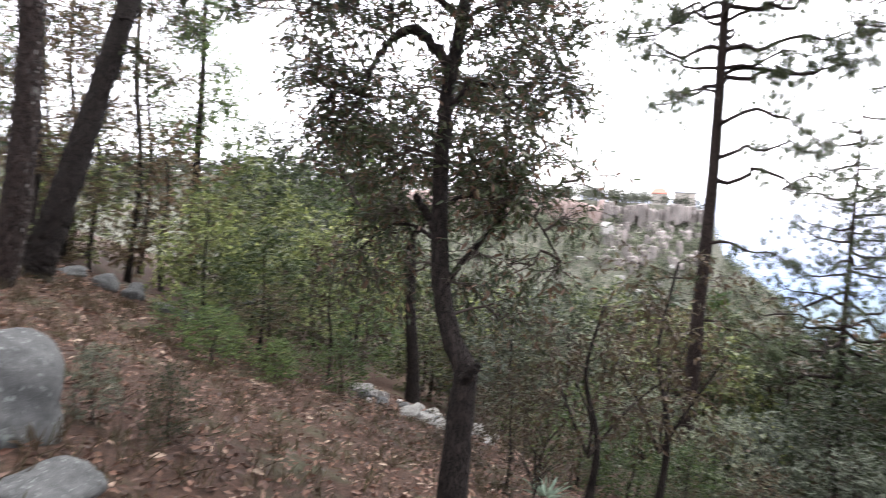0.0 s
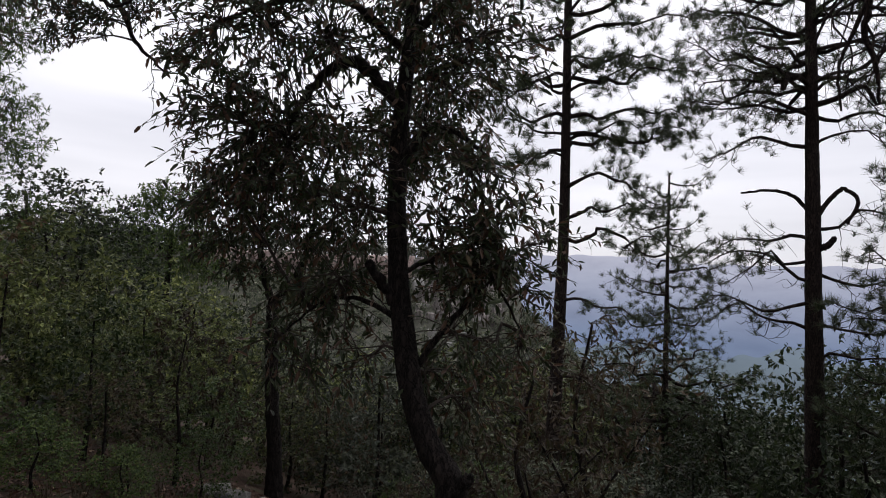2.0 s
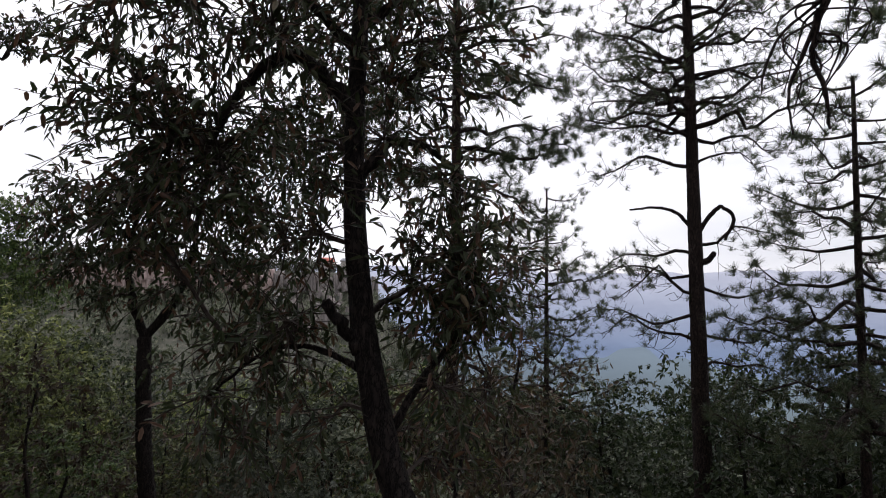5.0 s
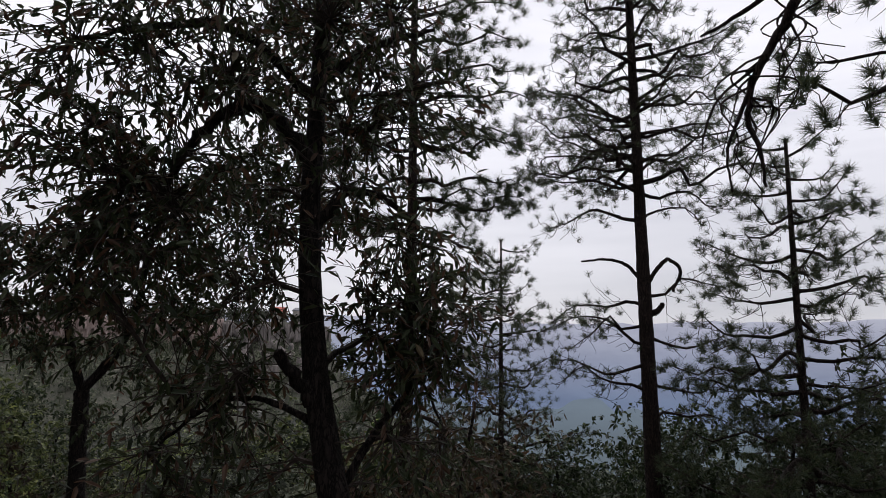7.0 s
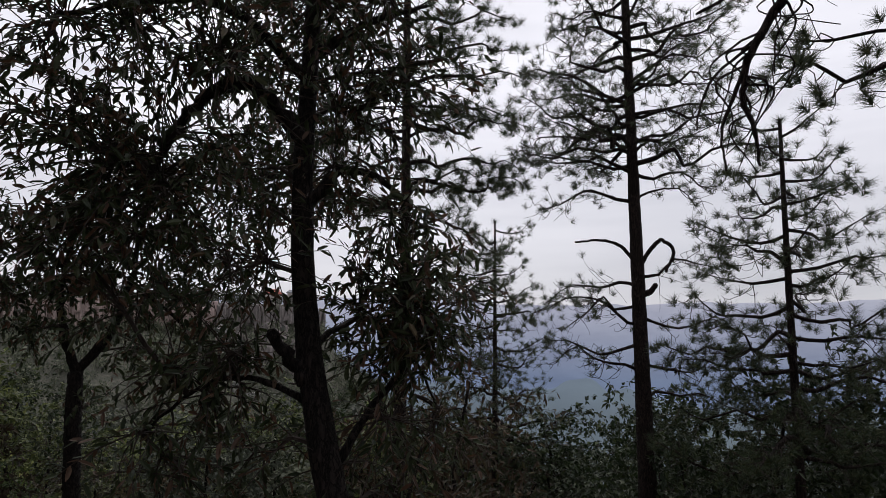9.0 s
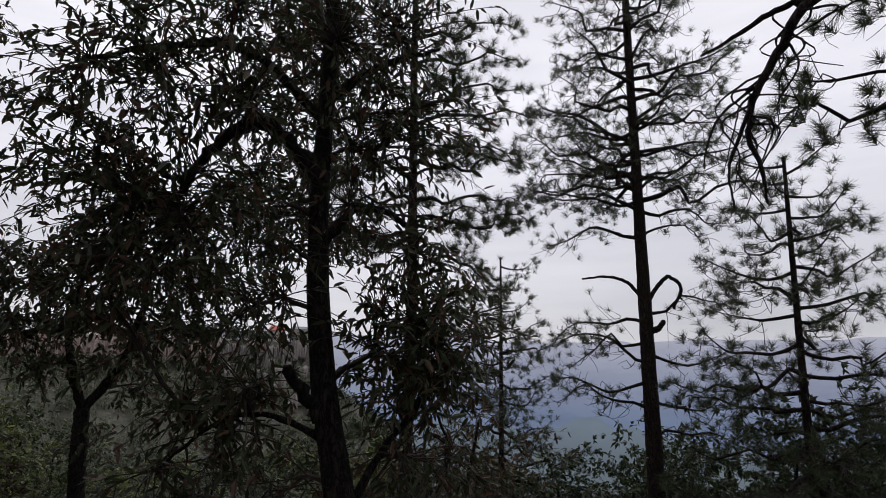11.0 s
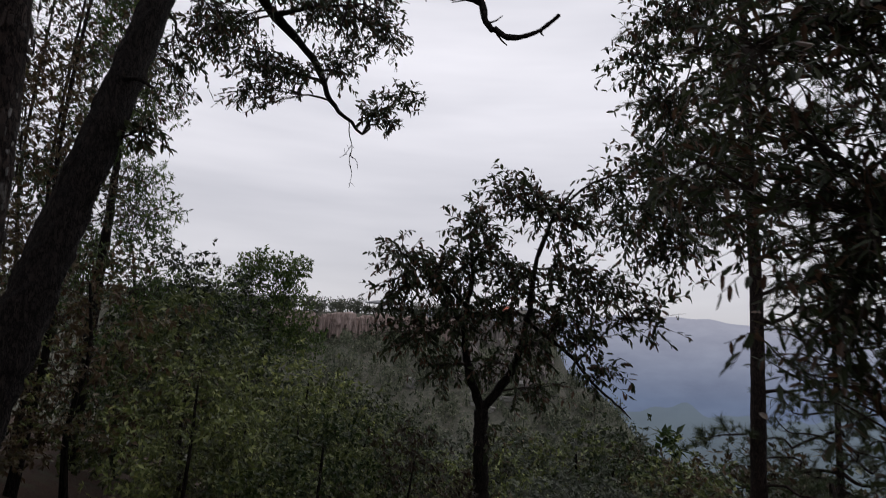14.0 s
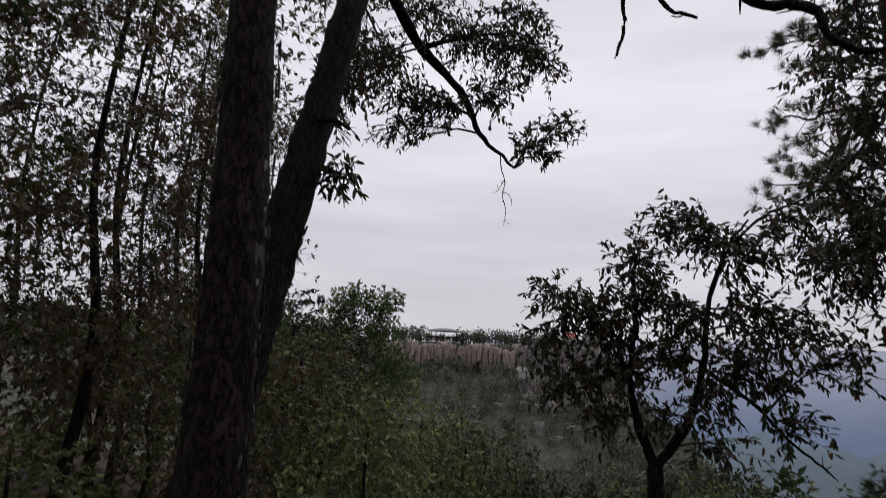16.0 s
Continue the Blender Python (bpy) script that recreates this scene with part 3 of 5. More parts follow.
COLUMNS = [rock_block(1, 1, 1, 40 + k, 0.13, 0.42).mesh("rock_column", CLIFF) for k in range(6)]
PINK_COLUMNS = [rock_block(1, 1, 1, 40 + k, 0.13, 0.42).mesh("rock_column", CLIFF_PINK) for k in range(6)]
az = -4.0
while az < 23.2:
    w = 0.9 + 2.6 * rs.rand() ** 1.6
    az += math.degrees(w / 345) * 1.15
    if rs.rand() < 0.12:
        az += 0.25
    for tier in range(2):
        if tier and rs.rand() < 0.35:
            continue
        rad = 337.5 + 4.2 * math.sin(az * 0.9) + 2.1 * math.sin(az * 2.3 + 1) + rs.rand() * 2.2 + 1.2 * tier
        top_z = 13.8 + 0.9 * math.sin(az * 1.9) + rs.normal() * 0.5
        low_z = (0.4 + 2.6 * math.sin(az * 3.1)) + rs.rand() * 4.5 if tier == 0 else 8.0 + rs.normal()
        h = 0.5 * (top_z - low_z) * (1.0 if tier else 0.8 + 0.2 * rs.rand())
        ob = new("rock_column", (PINK_COLUMNS if az < 14 else COLUMNS)[rs.randint(6)])
        ob.parent = cliff
        ob.matrix_local = Matrix.Translation(Vector((rad * math.sin(radians(az)), rad * math.cos(radians(az)), low_z + h)) - cliff.location) @ pose(0, 0, 0, rs.normal() * 2, rs.normal() * 3, -az + rs.normal() * 14) @ Matrix.Diagonal((w * (1.3 if tier else 0.62), 2.0 + rs.rand(), h, 1))

# broken rock steps below the nose of the mesa
for k in range(70):
    a, r_ = 14.6 + 8.2 * ((k * 0.618) % 1), 288 + 46 * rs.rand()
    x, y = r_ * math.sin(radians(a)), r_ * math.cos(radians(a))
    w, h = 0.9 + 1.8 * rs.rand(), 1.6 + 3.2 * rs.rand() ** 1.5
    ob = new("rock_column", COLUMNS[rs.randint(6)])
    ob.parent = cliff
    ob.matrix_local = Matrix.Translation(Vector((x, y, float(land(x, y)) + 0.45 * h)) - cliff.location) @ pose(0, 0, 0, rs.normal() * 4, rs.normal() * 4, -a + rs.normal() * 25) @ Matrix.Diagonal((w, 1.4 + rs.rand(), h, 1))


def far_trees(name, places, heights, spread, mat, seed, label, quads=70, size=0.17):
    """A wood seen from far off: many small leaf clumps on each tree."""
    r = np.random.RandomState(seed)
    geo = Geo()
    for (x, y, z), h in zip(places, heights):
        n = quads
        u = unit(r.normal(size=(n, 3))) * r.rand(n, 1) ** 0.4
        p = np.array([x, y, z + h * 0.5]) + u * np.array([h * spread, h * spread, h * 0.48]) * (0.8 + 0.4 * r.rand())
        leaves(geo, p, r.normal(size=(n, 3)), size * h, 0.7, r, False)
        geo.add(np.array([[x - 0.03 * h, y, z - 0.3], [x + 0.03 * h, y, z - 0.3], [x + 0.02 * h, y, z + h * 0.7], [x - 0.02 * h, y, z + h * 0.7]]), [[0, 1, 2, 3]])
    return tagged(new(name, geo.mesh(name, mat)), label, "trees", kind="stuff")


def polar(az, r):
    x, y = r * np.sin(np.radians(az)), r * np.cos(np.radians(az))
    return np.stack([x, y, land(x, y)], -1)


rs = np.random.RandomState(21)
n = 620
az = -40 + 62.5 * rs.rand(n)
far_trees("rim_wood", polar(az, 346 + 30 * rs.rand(n)), np.where(abs(az - 7.6) < 1.5, 5.2, np.where(abs(az - 20.0) < 2.0, 6.0, 5.0 + 5.0 * rs.rand(n))), 0.4, LEAF_FAR_HAZED, 22, "dark pines and oaks along the mesa's rim", 80, 0.12)
n = 2800
az = -14 + 48 * rs.rand(n)
r_ = 150 + 188 * rs.rand(n) ** 0.7
open_ = np.all([abs(az - a) > 0.3 for a in (14.7, 16.1, 10.5)], 0) | (r_ < 245)
az, r_ = az[open_], r_[open_]
n = len(az)
far_trees("slope_wood", polar(az, r_), 2.6 + 6.0 * rs.rand(n) ** 1.4, 0.5, LEAF_SLOPE_HAZED, 23, "scrubby grey-green woods on the far slope", 40, 0.17)
n = 500
az = 24 + 60 * rs.rand(n)
far_trees("valley_wood", polar(az, 60 + 240 * rs.rand(n)), 4 + 5 * rs.rand(n), 0.42, LEAF_FAR_HAZED, 24, "woods on the falling valley side", 50)

OUTCROP = [rock_block(1, 1, 1, 60 + k, 0.2).mesh("rock_outcrop", ROCK_PALE) for k in range(3)]
for k, (a, el, w, h) in enumerate([(14.7, -1.3, 2.6, 6.5), (15.3, -2.2, 3.2, 1.2), (16.1, -5.2, 1.6, 3.6), (10.5, -4.0, 1.9, 2.8), (17.6, -5.8, 2.6, 1.5), (19.0, -4.8, 2.8, 1.6), (20.2, -3.4, 2.4, 2.0), (12.4, -3.0, 1.6, 0.9)]):
    rad = np.arange(200, 345, 1.0)
    p = polar(np.full(len(rad), a), rad)
    i = int(np.argmin(abs(np.degrees(np.arctan2(p[:, 2] - 1.5, rad)) - el)))
    ob = tagged(new("rock_outcrop", OUTCROP[k % 3]), "pale rock outcrop in the scrub of the far slope", "rock", "outcrops on the slope")
    ob.matrix_world = Matrix.Translation(p[i] + np.array([0, 0, h * 0.55])) @ pose(0, 0, 0, 0, 0, 40 * k) @ Matrix.Diagonal((w * 1.2, 2.0, h * 0.8, 1))


def box(geo, lo, hi):
    x0, y0, z0 = lo
    x1, y1, z1 = hi
    geo.add([(x0, y0, z0), (x1, y0, z0), (x1, y1, z0), (x0, y1, z0), (x0, y0, z1), (x1, y0, z1), (x1, y1, z1), (x0, y1, z1)],
            [(0, 3, 2, 1), (4, 5, 6, 7), (0, 1, 5, 4), (1, 2, 6, 5), (2, 3, 7, 6), (3, 0, 4, 7)])


def house(az, w, d, h, roof_h, roof_mat, label):
    p = polar(np.array([az]), np.array([356.0]))[0]
    top = root("house", p, label, "house")
    top.rotation_euler = (0, 0, radians(-az))
    g = Geo()
    box(g, (-w / 2, -d / 2, -1), (w / 2, d / 2, h))
    part("wall", g, PLASTER, top)
    g = Geo()
    e = 0.6
    g.add([(-w / 2 - e, -d / 2 - e, h), (w / 2 + e, -d / 2 - e, h), (w / 2 + e, d / 2 + e, h), (-w / 2 - e, d / 2 + e, h), (-w / 2 + 1, 0, h + roof_h), (w / 2 - 1, 0, h + roof_h),
           (-w / 2 - e, -d / 2 - e, h - 0.25), (w / 2 + e, -d / 2 - e, h - 0.25), (w / 2 + e, d / 2 + e, h - 0.25), (-w / 2 - e, d / 2 + e, h - 0.25)],
          [(0, 1, 5, 4), (2, 3, 4, 5), (6, 7, 1, 0), (7, 8, 2, 1), (8, 9, 3, 2), (9, 6, 0, 3), (9, 8, 7, 6)], [(1, 2, 5), (3, 0, 4)])
    part("roof", g, roof_mat, top)
    for k in range(int(w // 2.2)):
        g = Geo()
        x = -w / 2 + 1.2 + 2.2 * k
        box(g, (x - 0.5, -d / 2 - 0.06, 1.0), (x + 0.5, -d / 2 + 0.05, min(h - 0.4, 2.3)))
        part("window", g, DARK_GLASS, top)
    return top


house(18.8, 8, 6, 6.0, 2.6, ROOF_RED, "small house with a red roof among trees on the rim")


house(20.9, 11, 7, 7.0, 1.6, ROOF_GREY, "pale house with a low roof at the end of the rim")


def pavilion(az, w, d, h):
    """An open lookout: a low hipped roof on posts over a deck."""
    p = polar(np.array([az]), np.array([352.0]))[0]
    top = root("pavilion", p, "open pavilion with a pale low roof on the mesa's rim", "pavilion")
    top.rotation_euler = (0, 0, radians(-az))
    for k in range(6):
        g = Geo()
        x, y = -w / 2 + 1.6 + (w - 3.2) * (k % 3) / 2, (-1 if k < 3 else 1) * (d / 2 - 0.8)
        box(g, (x - 0.11, y - 0.11, -1.0), (x + 0.11, y + 0.11, h + 0.1))
        part("post", g, TWIG, top)
    g = Geo()
    box(g, (-w / 2, -d / 2, h - 3.2), (w / 2, d / 2, h - 2.9))
    part("deck", g, TWIG, top)
    rings = [(1.0, 0.0), (1.02, 0.35), (0.78, 1.1), (0.4, 1.7), (0.1, 1.95)]
    part("roof", roof_shell(rings, w, d, h), ROOF_GREY, top)
    return top


def roof_shell(rings, w, d, h):
    a = np.arange(12) * math.tau / 12
    v = np.concatenate([np.stack([np.cos(a) * s_ * (w / 2 + 0.8), np.sin(a) * s_ * (d / 2 + 0.8), np.full(12, h + z)], -1) for s_, z in rings] + [[[0, 0, h + 2.0]], [[0, 0, h + 0.1]]])
    q = [(r * 12 + i, r * 12 + (i + 1) % 12, r * 12 + 12 + (i + 1) % 12, r * 12 + 12 + i) for r in range(len(rings) - 1) for i in range(12)]
    k = 12 * (len(rings) - 1)
    geo = Geo()
    geo.add(v, q, [(k + i, k + (i + 1) % 12, k + 12) for i in range(12)] + [((i + 1) % 12, i, k + 13) for i in range(12)])
    return geo


pavilion(7.6, 17, 9, 6.4)


# ---- trees ----
# the dark oak-like tree that stands just below the path
oak = broadleaf("oak_tree", "dark broadleaved tree with a crooked trunk and drooping leathery leaves", [(0.20, 4.78, -1.35), (0.20, 4.80, -0.7), (0.23, 4.88, 0.0), (0.24, 4.92, 0.28), (0.12, 5.05, 0.5), (0.0, 5.2, 0.95), (-0.06, 5.45, 1.8), (-0.05, 5.62, 2.6), (0.05, 5.85, 3.5), (0.1, 5.95, 5.0)], 0.115, 0.05,
    [([(0.23, 4.86, 0.2), (0.29, 4.82, 0.3), (0.33, 4.8, 0.36)], 0.07, 0.03),
     ([(-0.06, 5.62, 2.85), (-0.35, 5.72, 3.15), (-0.56, 5.75, 3.1), (-0.72, 5.8, 2.9), (-0.85, 5.85, 2.6)], 0.055, 0.02),
     ([(-0.03, 5.55, 2.45), (0.15, 5.5, 2.66), (0.36, 5.4, 2.62), (0.55, 5.3, 2.45)], 0.035, 0.012),
     ([(-0.02, 5.3, 1.3), (-0.12, 5.36, 1.45), (-0.27, 5.42, 1.66)], 0.05, 0.03),
     ([(0.05, 5.8, 3.3), (-0.5, 5.9, 3.7), (-0.95, 6.0, 3.65), (-1.4, 6.1, 3.45)], 0.04, 0.012),
     ([(0.05, 5.85, 3.5), (0.4, 5.7, 3.8), (0.75, 5.5, 3.95)], 0.04, 0.012),
     ([(0.02, 5.2, 0.9), (0.3, 5.2, 1.3), (0.55, 5.1, 1.6)], 0.03, 0.01),
     ([(-0.03, 5.4, 1.6), (0.4, 5.6, 1.75), (0.8, 5.7, 1.55), (1.1, 5.78, 1.15)], 0.022, 0.007),
     ([(-0.02, 5.3, 1.25), (-0.3, 5.55, 1.4), (-0.55, 5.7, 1.35), (-0.8, 5.85, 1.1)], 0.022, 0.007)],
    [(-1.1, 5.8, 2.6, 0.38, 26), (-0.81, 5.7, 2.42, 0.42, 30), (-0.6, 5.6, 3.3, 0.42, 34), (0.3, 5.5, 3.1, 0.4, 32), (0.4, 5.3, 2.35, 0.3, 26), (0.5, 5.2, 2.0, 0.27, 26), (0.12, 5.6, 2.7, 0.33, 22),
     (-0.54, 5.5, 2.05, 0.36, 22), (0.5, 5.4, 3.4, 0.36, 28), (0.45, 5.1, 1.65, 0.24, 20), (0.62, 5.1, 1.75, 0.2, 14), (-1.0, 5.8, 3.35, 0.45, 30), (-1.35, 6.0, 3.4, 0.28, 14), (-1.6, 6.3, 2.8, 0.2, 10), (0.05, 5.7, 3.9, 0.5, 40),
     (-0.6, 5.8, 4.0, 0.5, 34), (0.4, 5.6, 4.1, 0.45, 36), (0.1, 5.9, 4.8, 0.6, 40), (0.25, 5.2, 1.95, 0.28, 16), (-1.2, 5.9, 3.8, 0.35, 20), (-0.3, 5.5, 2.35, 0.25, 6), (-0.8, 5.6, 2.75, 0.3, 12), (-0.4, 5.6, 2.6, 0.2, 3), (-1.3, 5.8, 2.9, 0.28, 20), (-1.12, 5.7, 2.5, 0.26, 18), (-0.95, 5.6, 2.15, 0.26, 14), (-1.25, 5.8, 2.15, 0.24, 12), (-1.45, 5.9, 3.2, 0.24, 12), (0.35, 5.2, 1.6, 0.25, 10), (-0.45, 5.5, 1.55, 0.3, 12), (-1.15, 5.9, 2.05, 0.3, 14), (0.3, 5.1, 1.2, 0.3, 12),
     (0.31, 5.62, 1.54, 0.26, 7), (0.7, 5.66, 1.8, 0.26, 9), (1.15, 5.78, 1.54, 0.26, 10), (0.6, 5.67, 1.1, 0.26, 9), (1.05, 5.75, 1.0, 0.26, 11), (1.25, 5.7, 1.95, 0.24, 9), (0.9, 5.65, 2.2, 0.24, 10), (0.24, 5.57, 0.85, 0.24, 12), (0.68, 5.64, 0.7, 0.26, 14), (-0.29, 5.75, 1.61, 0.24, 12), (-0.48, 5.68, 1.29, 0.26, 14), (-0.7, 5.85, 1.47, 0.26, 14), (-0.27, 5.58, 0.99, 0.24, 10), (-0.82, 5.84, 1.1, 0.26, 12), (-0.59, 5.75, 0.85, 0.26, 12)],
    0.078, 0.29, LEAF_OAK, BARK_DARK, 6, 5, droop=0.9, sides=14, dense=1.95, loose=2.0)

# the forked tree further down the slope
broadleaf("oak_tree", "forked dark broadleaved tree with an open rounded crown", [(-0.42, 12.55, -2.45), (-0.45, 12.55, -1.6), (-0.56, 12.5, -0.6), (-0.63, 12.42, 0.4), (-0.65, 12.42, 1.02)], 0.13, 0.10,
    [([(-0.65, 12.42, 1.0), (-0.85, 12.5, 1.6), (-0.93, 12.53, 2.26), (-0.85, 12.5, 2.95), (-0.9, 12.5, 3.6)], 0.07, 0.02),
     ([(-0.65, 12.42, 1.0), (-0.28, 12.28, 1.58), (-0.08, 12.2, 2.3), (0.02, 12.16, 3.15), (0.24, 12.06, 3.9), (0.5, 11.95, 4.3)], 0.07, 0.012),
     ([(0.24, 12.06, 3.9), (0.67, 11.85, 4.35), (1.15, 11.6, 4.6), (1.5, 11.1, 5.1), (1.6, 10.6, 6.0)], 0.022, 0.008),
     ([(0.95, 11.7, 4.5), (1.4, 11.0, 4.3), (1.7, 10.4, 3.8)], 0.018, 0.008),
     ([(-0.08, 12.2, 2.3), (0.45, 11.96, 1.9), (0.77, 11.8, 1.5), (1.08, 11.6, 1.2), (1.2, 11.5, 1.05)], 0.03, 0.007),
     ([(-0.9, 12.5, 2.5), (-1.4, 12.6, 2.9), (-1.9, 12.75, 3.25)], 0.03, 0.01)],
    [(-1.86, 12.78, 3.2, 0.36, 18), (-2.0, 12.8, 2.65, 0.32, 16), (-1.29, 12.64, 3.05, 0.4, 22), (-0.75, 12.47, 3.75, 0.42, 22), (-0.4, 12.33, 4.35, 0.36, 16), (0.02, 12.16, 4.05, 0.4, 20), (0.46, 11.95, 3.8, 0.4, 20),
     (0.94, 11.7, 4.2, 0.36, 16), (1.25, 11.48, 3.6, 0.45, 22), (0.95, 11.7, 2.85, 0.45, 24), (-1.02, 12.56, 2.3, 0.45, 26), (-1.8, 12.79, 2.05, 0.38, 20), (0.35, 12.0, 2.4, 0.4, 22), (-0.3, 12.3, 3.0, 0.45, 28),
     (-1.3, 12.65, 1.6, 0.36, 14), (0.1, 12.1, 1.3, 0.33, 10), (0.9, 11.75, 1.6, 0.3, 10), (1.5, 11.4, 2.6, 0.4, 14), (-0.5, 12.4, 0.5, 0.35, 8), (1.7, 11.3, 4.2, 0.4, 12), (0.0, 12.0, 2.0, 0.36, 14), (-0.5, 12.2, 2.5, 0.36, 16), (-1.25, 12.5, 2.7, 0.36, 16), (0.5, 11.9, 3.1, 0.36, 16), (-0.8, 12.3, 3.2, 0.36, 16), (-0.5, 12.2, 1.7, 0.33, 12), (0.6, 11.8, 2.1, 0.33, 12)] + [(1.45 + 0.65 * math.sin(j * 2.4), 10.5 + 0.6 * math.cos(j * 2.4), 3.2 + 0.27 * j, 0.42, 17) for j in range(17)],
    0.105, 0.37, LEAF_OAK, BARK_DARK, 7, 8, droop=1.0, dense=2.6, loose=1.7)


for k, (x, y, top_z) in enumerate([(3.0, 8.0, 1.3), (1.9, 7.3, 0.7)]):
    z = float(land(x, y))
    h = top_z - z
    broadleaf("brown_tree", "small half-bare tree with reddish-brown leaves on the slope", [(x, y, z), (x + 0.1, y, z + h * 0.35), (x - 0.08, y + 0.1, z + h * 0.65), (x + 0.05, y, z + h * 0.95)], 0.05, 0.015,
        [([(x, y, z + h * 0.3), (x + 0.4 * math.sin(a), y + 0.4 * math.cos(a), z + h * 0.5), (x + 0.85 * math.sin(a + 0.2), y + 0.85 * math.cos(a + 0.2), z + h * 0.68)], 0.022, 0.008) for a in (0.5 + k, 2.4 + k, 4.6 + k)],
        [(x + 0.75 * math.sin(j * 2.4 + k), y + 0.75 * math.cos(j * 2.4 + k), z + h * (0.38 + 0.6 * j / 17), 0.34, 13) for j in range(17)], 0.085, 0.34, LEAF_BROWN, BARK_DARK, 5, 160 + k, group="brown trees below the oak", droop=0.8, sides=8, dense=1.0, loose=1.5)


def boughs(rs, z0, z1, count, length, rise=0.1, sag=0.0, az0=0, taper=0.5):
    out = []
    for k in range(count):
        u = (k + rs.rand() * 0.6) / count
        out.append((z0 + (z1 - z0) * u, az0 + 137.5 * k + rs.normal() * 20, length * (1 - taper * u) * (0.7 + 0.5 * rs.rand()), rise * (0.4 + rs.rand()) + 0.25 * u * length * 0.3, sag + rs.normal() * 0.06))
    return out


rs = np.random.RandomState(31)
pine("pine_tree", "tall slender pine with level crooked boughs", [(6.30, 15.15, -5.4), (6.35, 15.18, -2), (6.38, 15.19, 0.0), (6.45, 15.24, 3.0), (6.44, 15.33, 6.0), (6.4, 15.4, 9.5), (6.35, 15.4, 13.5)], 0.20, 0.07,
    [(6.6, -75, 2.0, 0.6, 0.1), (5.5, -70, 1.8, 0.3, 0.05), (4.9, -80, 1.5, -0.3, 0.15), (6.5, 100, 2.2, 0.9, 0.1), (5.2, 105, 2.6, 0.3, 0.1), (4.9, 120, 3.0, 0.6, 0.1), (4.1, 110, 2.5, -0.4, 0.5), (3.4, 95, 2.4, 0.3, 0.3), (2.8, 110, 2.8, -0.5, 0.3), (1.2, 120, 2.0, -0.4, 0.2), (-0.6, 130, 1.6, -0.4, 0.2), (0.4, -80, 1.2, -0.2, 0.1), (9.7, -50, 2.5, 0.2, 0.1), (8.1, -48, 2.4, 0.0, 0.1), (6.9, -50, 2.5, -0.2, 0.1), (5.9, 122, 3.0, -0.1, 0.2), (6.7, 128, 3.1, 0.3, 0.1), (7.3, 116, 2.9, 0.2, 0.2), (8.1, 124, 3.1, 0.4, 0.1), (8.8, 130, 2.9, 0.3, 0.1), (9.6, 118, 2.8, 0.4, 0.1), (10.4, 126, 2.6, 0.4, 0.1)]
    + boughs(rs, 5.0, 13.0, 20, 2.5, 0.2, 0.05), seed=32, needle=0.26, per=95, bare=0.40)

rs = np.random.RandomState(33)
pine("pine_tree", "pine with many bare twisted boughs and sparse tufts", [(9.28, 10.2, -6.0), (9.24, 10.23, -4.0), (9.15, 10.27, 0.0), (9.09, 10.31, 3.0), (9.03, 10.35, 6.0), (8.97, 10.4, 9.5), (8.95, 10.4, 12.0)], 0.22, 0.05,
    [(4.5, -40, 1.9, -0.1, 0.25), (4.55, 140, 1.2, -0.15, 0.3), (2.65, -42, 1.8, -0.3, 0.12), (5.4, -45, 2.2, 0.1, 0.1), (5.6, 140, 1.4, 0.3, 0.1), (6.0, -50, 2.3, 0.9, -0.2), (6.4, 130, 1.9, 0.6, -0.1), (6.2, -30, 2.0, 0.5, -0.2), (2.1, 130, 1.5, 0.0, -0.2), (1.6, -50, 1.8, 0.0, -0.2), (3.0, 130, 1.6, 0.2, 0.2), (1.2, 140, 1.4, 0.2, -0.2), (7.0, 150, 1.8, 0.7, 0), (5.0, 120, 1.8, -0.2, 0.1)]
    + [(5.15, -55, 1.9, 0.25, 0.2), (5.8, 130, 1.7, 0.5, 0.25), (5.75, -30, 2.1, 0.2, 0.25), (6.6, -60, 2.2, 0.6, 0.2), (6.9, 120, 1.9, 0.3, 0.2), (0.9, -45, 1.7, 0.2, 0.2), (0.4, 130, 1.5, 0.1, 0.2), (2.4, -50, 1.5, -0.5, 0.3), (1.9, -35, 1.9, 0.3, 0.3)]
    + boughs(rs, 5.2, 11.8, 50, 2.4, 0.25, -0.1), seed=34, needle=0.17, per=44, bare=0.56, sub=0.11,
    dead=[([(9.14, 10.27, 3.15), (9.28, 10.1, 3.5), (9.41, 9.92, 3.66), (9.53, 9.75, 3.39), (9.44, 9.88, 3.0)], 0.05, 0.03),
          ([(9.1, 10.33, 3.15), (8.9, 10.59, 3.56), (8.64, 10.89, 3.69), (8.29, 11.28, 3.65)], 0.045, 0.02),
          ([(9.15, 10.2, 2.55), (9.25, 10.12, 2.6), (9.33, 10.05, 2.75)], 0.07, 0.05)])

rs = np.random.RandomState(35)
pine("pine_tree", "young pine with a conical open crown", [(12.68, 19.2, -8.0), (12.62, 19.2, -3), (12.57, 19.2, 1.0), (12.52, 19.2, 5.7)], 0.16, 0.03,
    boughs(rs, -3.0, 5.5, 44, 3.1, 0.25, -0.3, taper=0.66), seed=36, needle=0.22, per=60, bare=0.5, sub=0.13)

rs = np.random.RandomState(37)
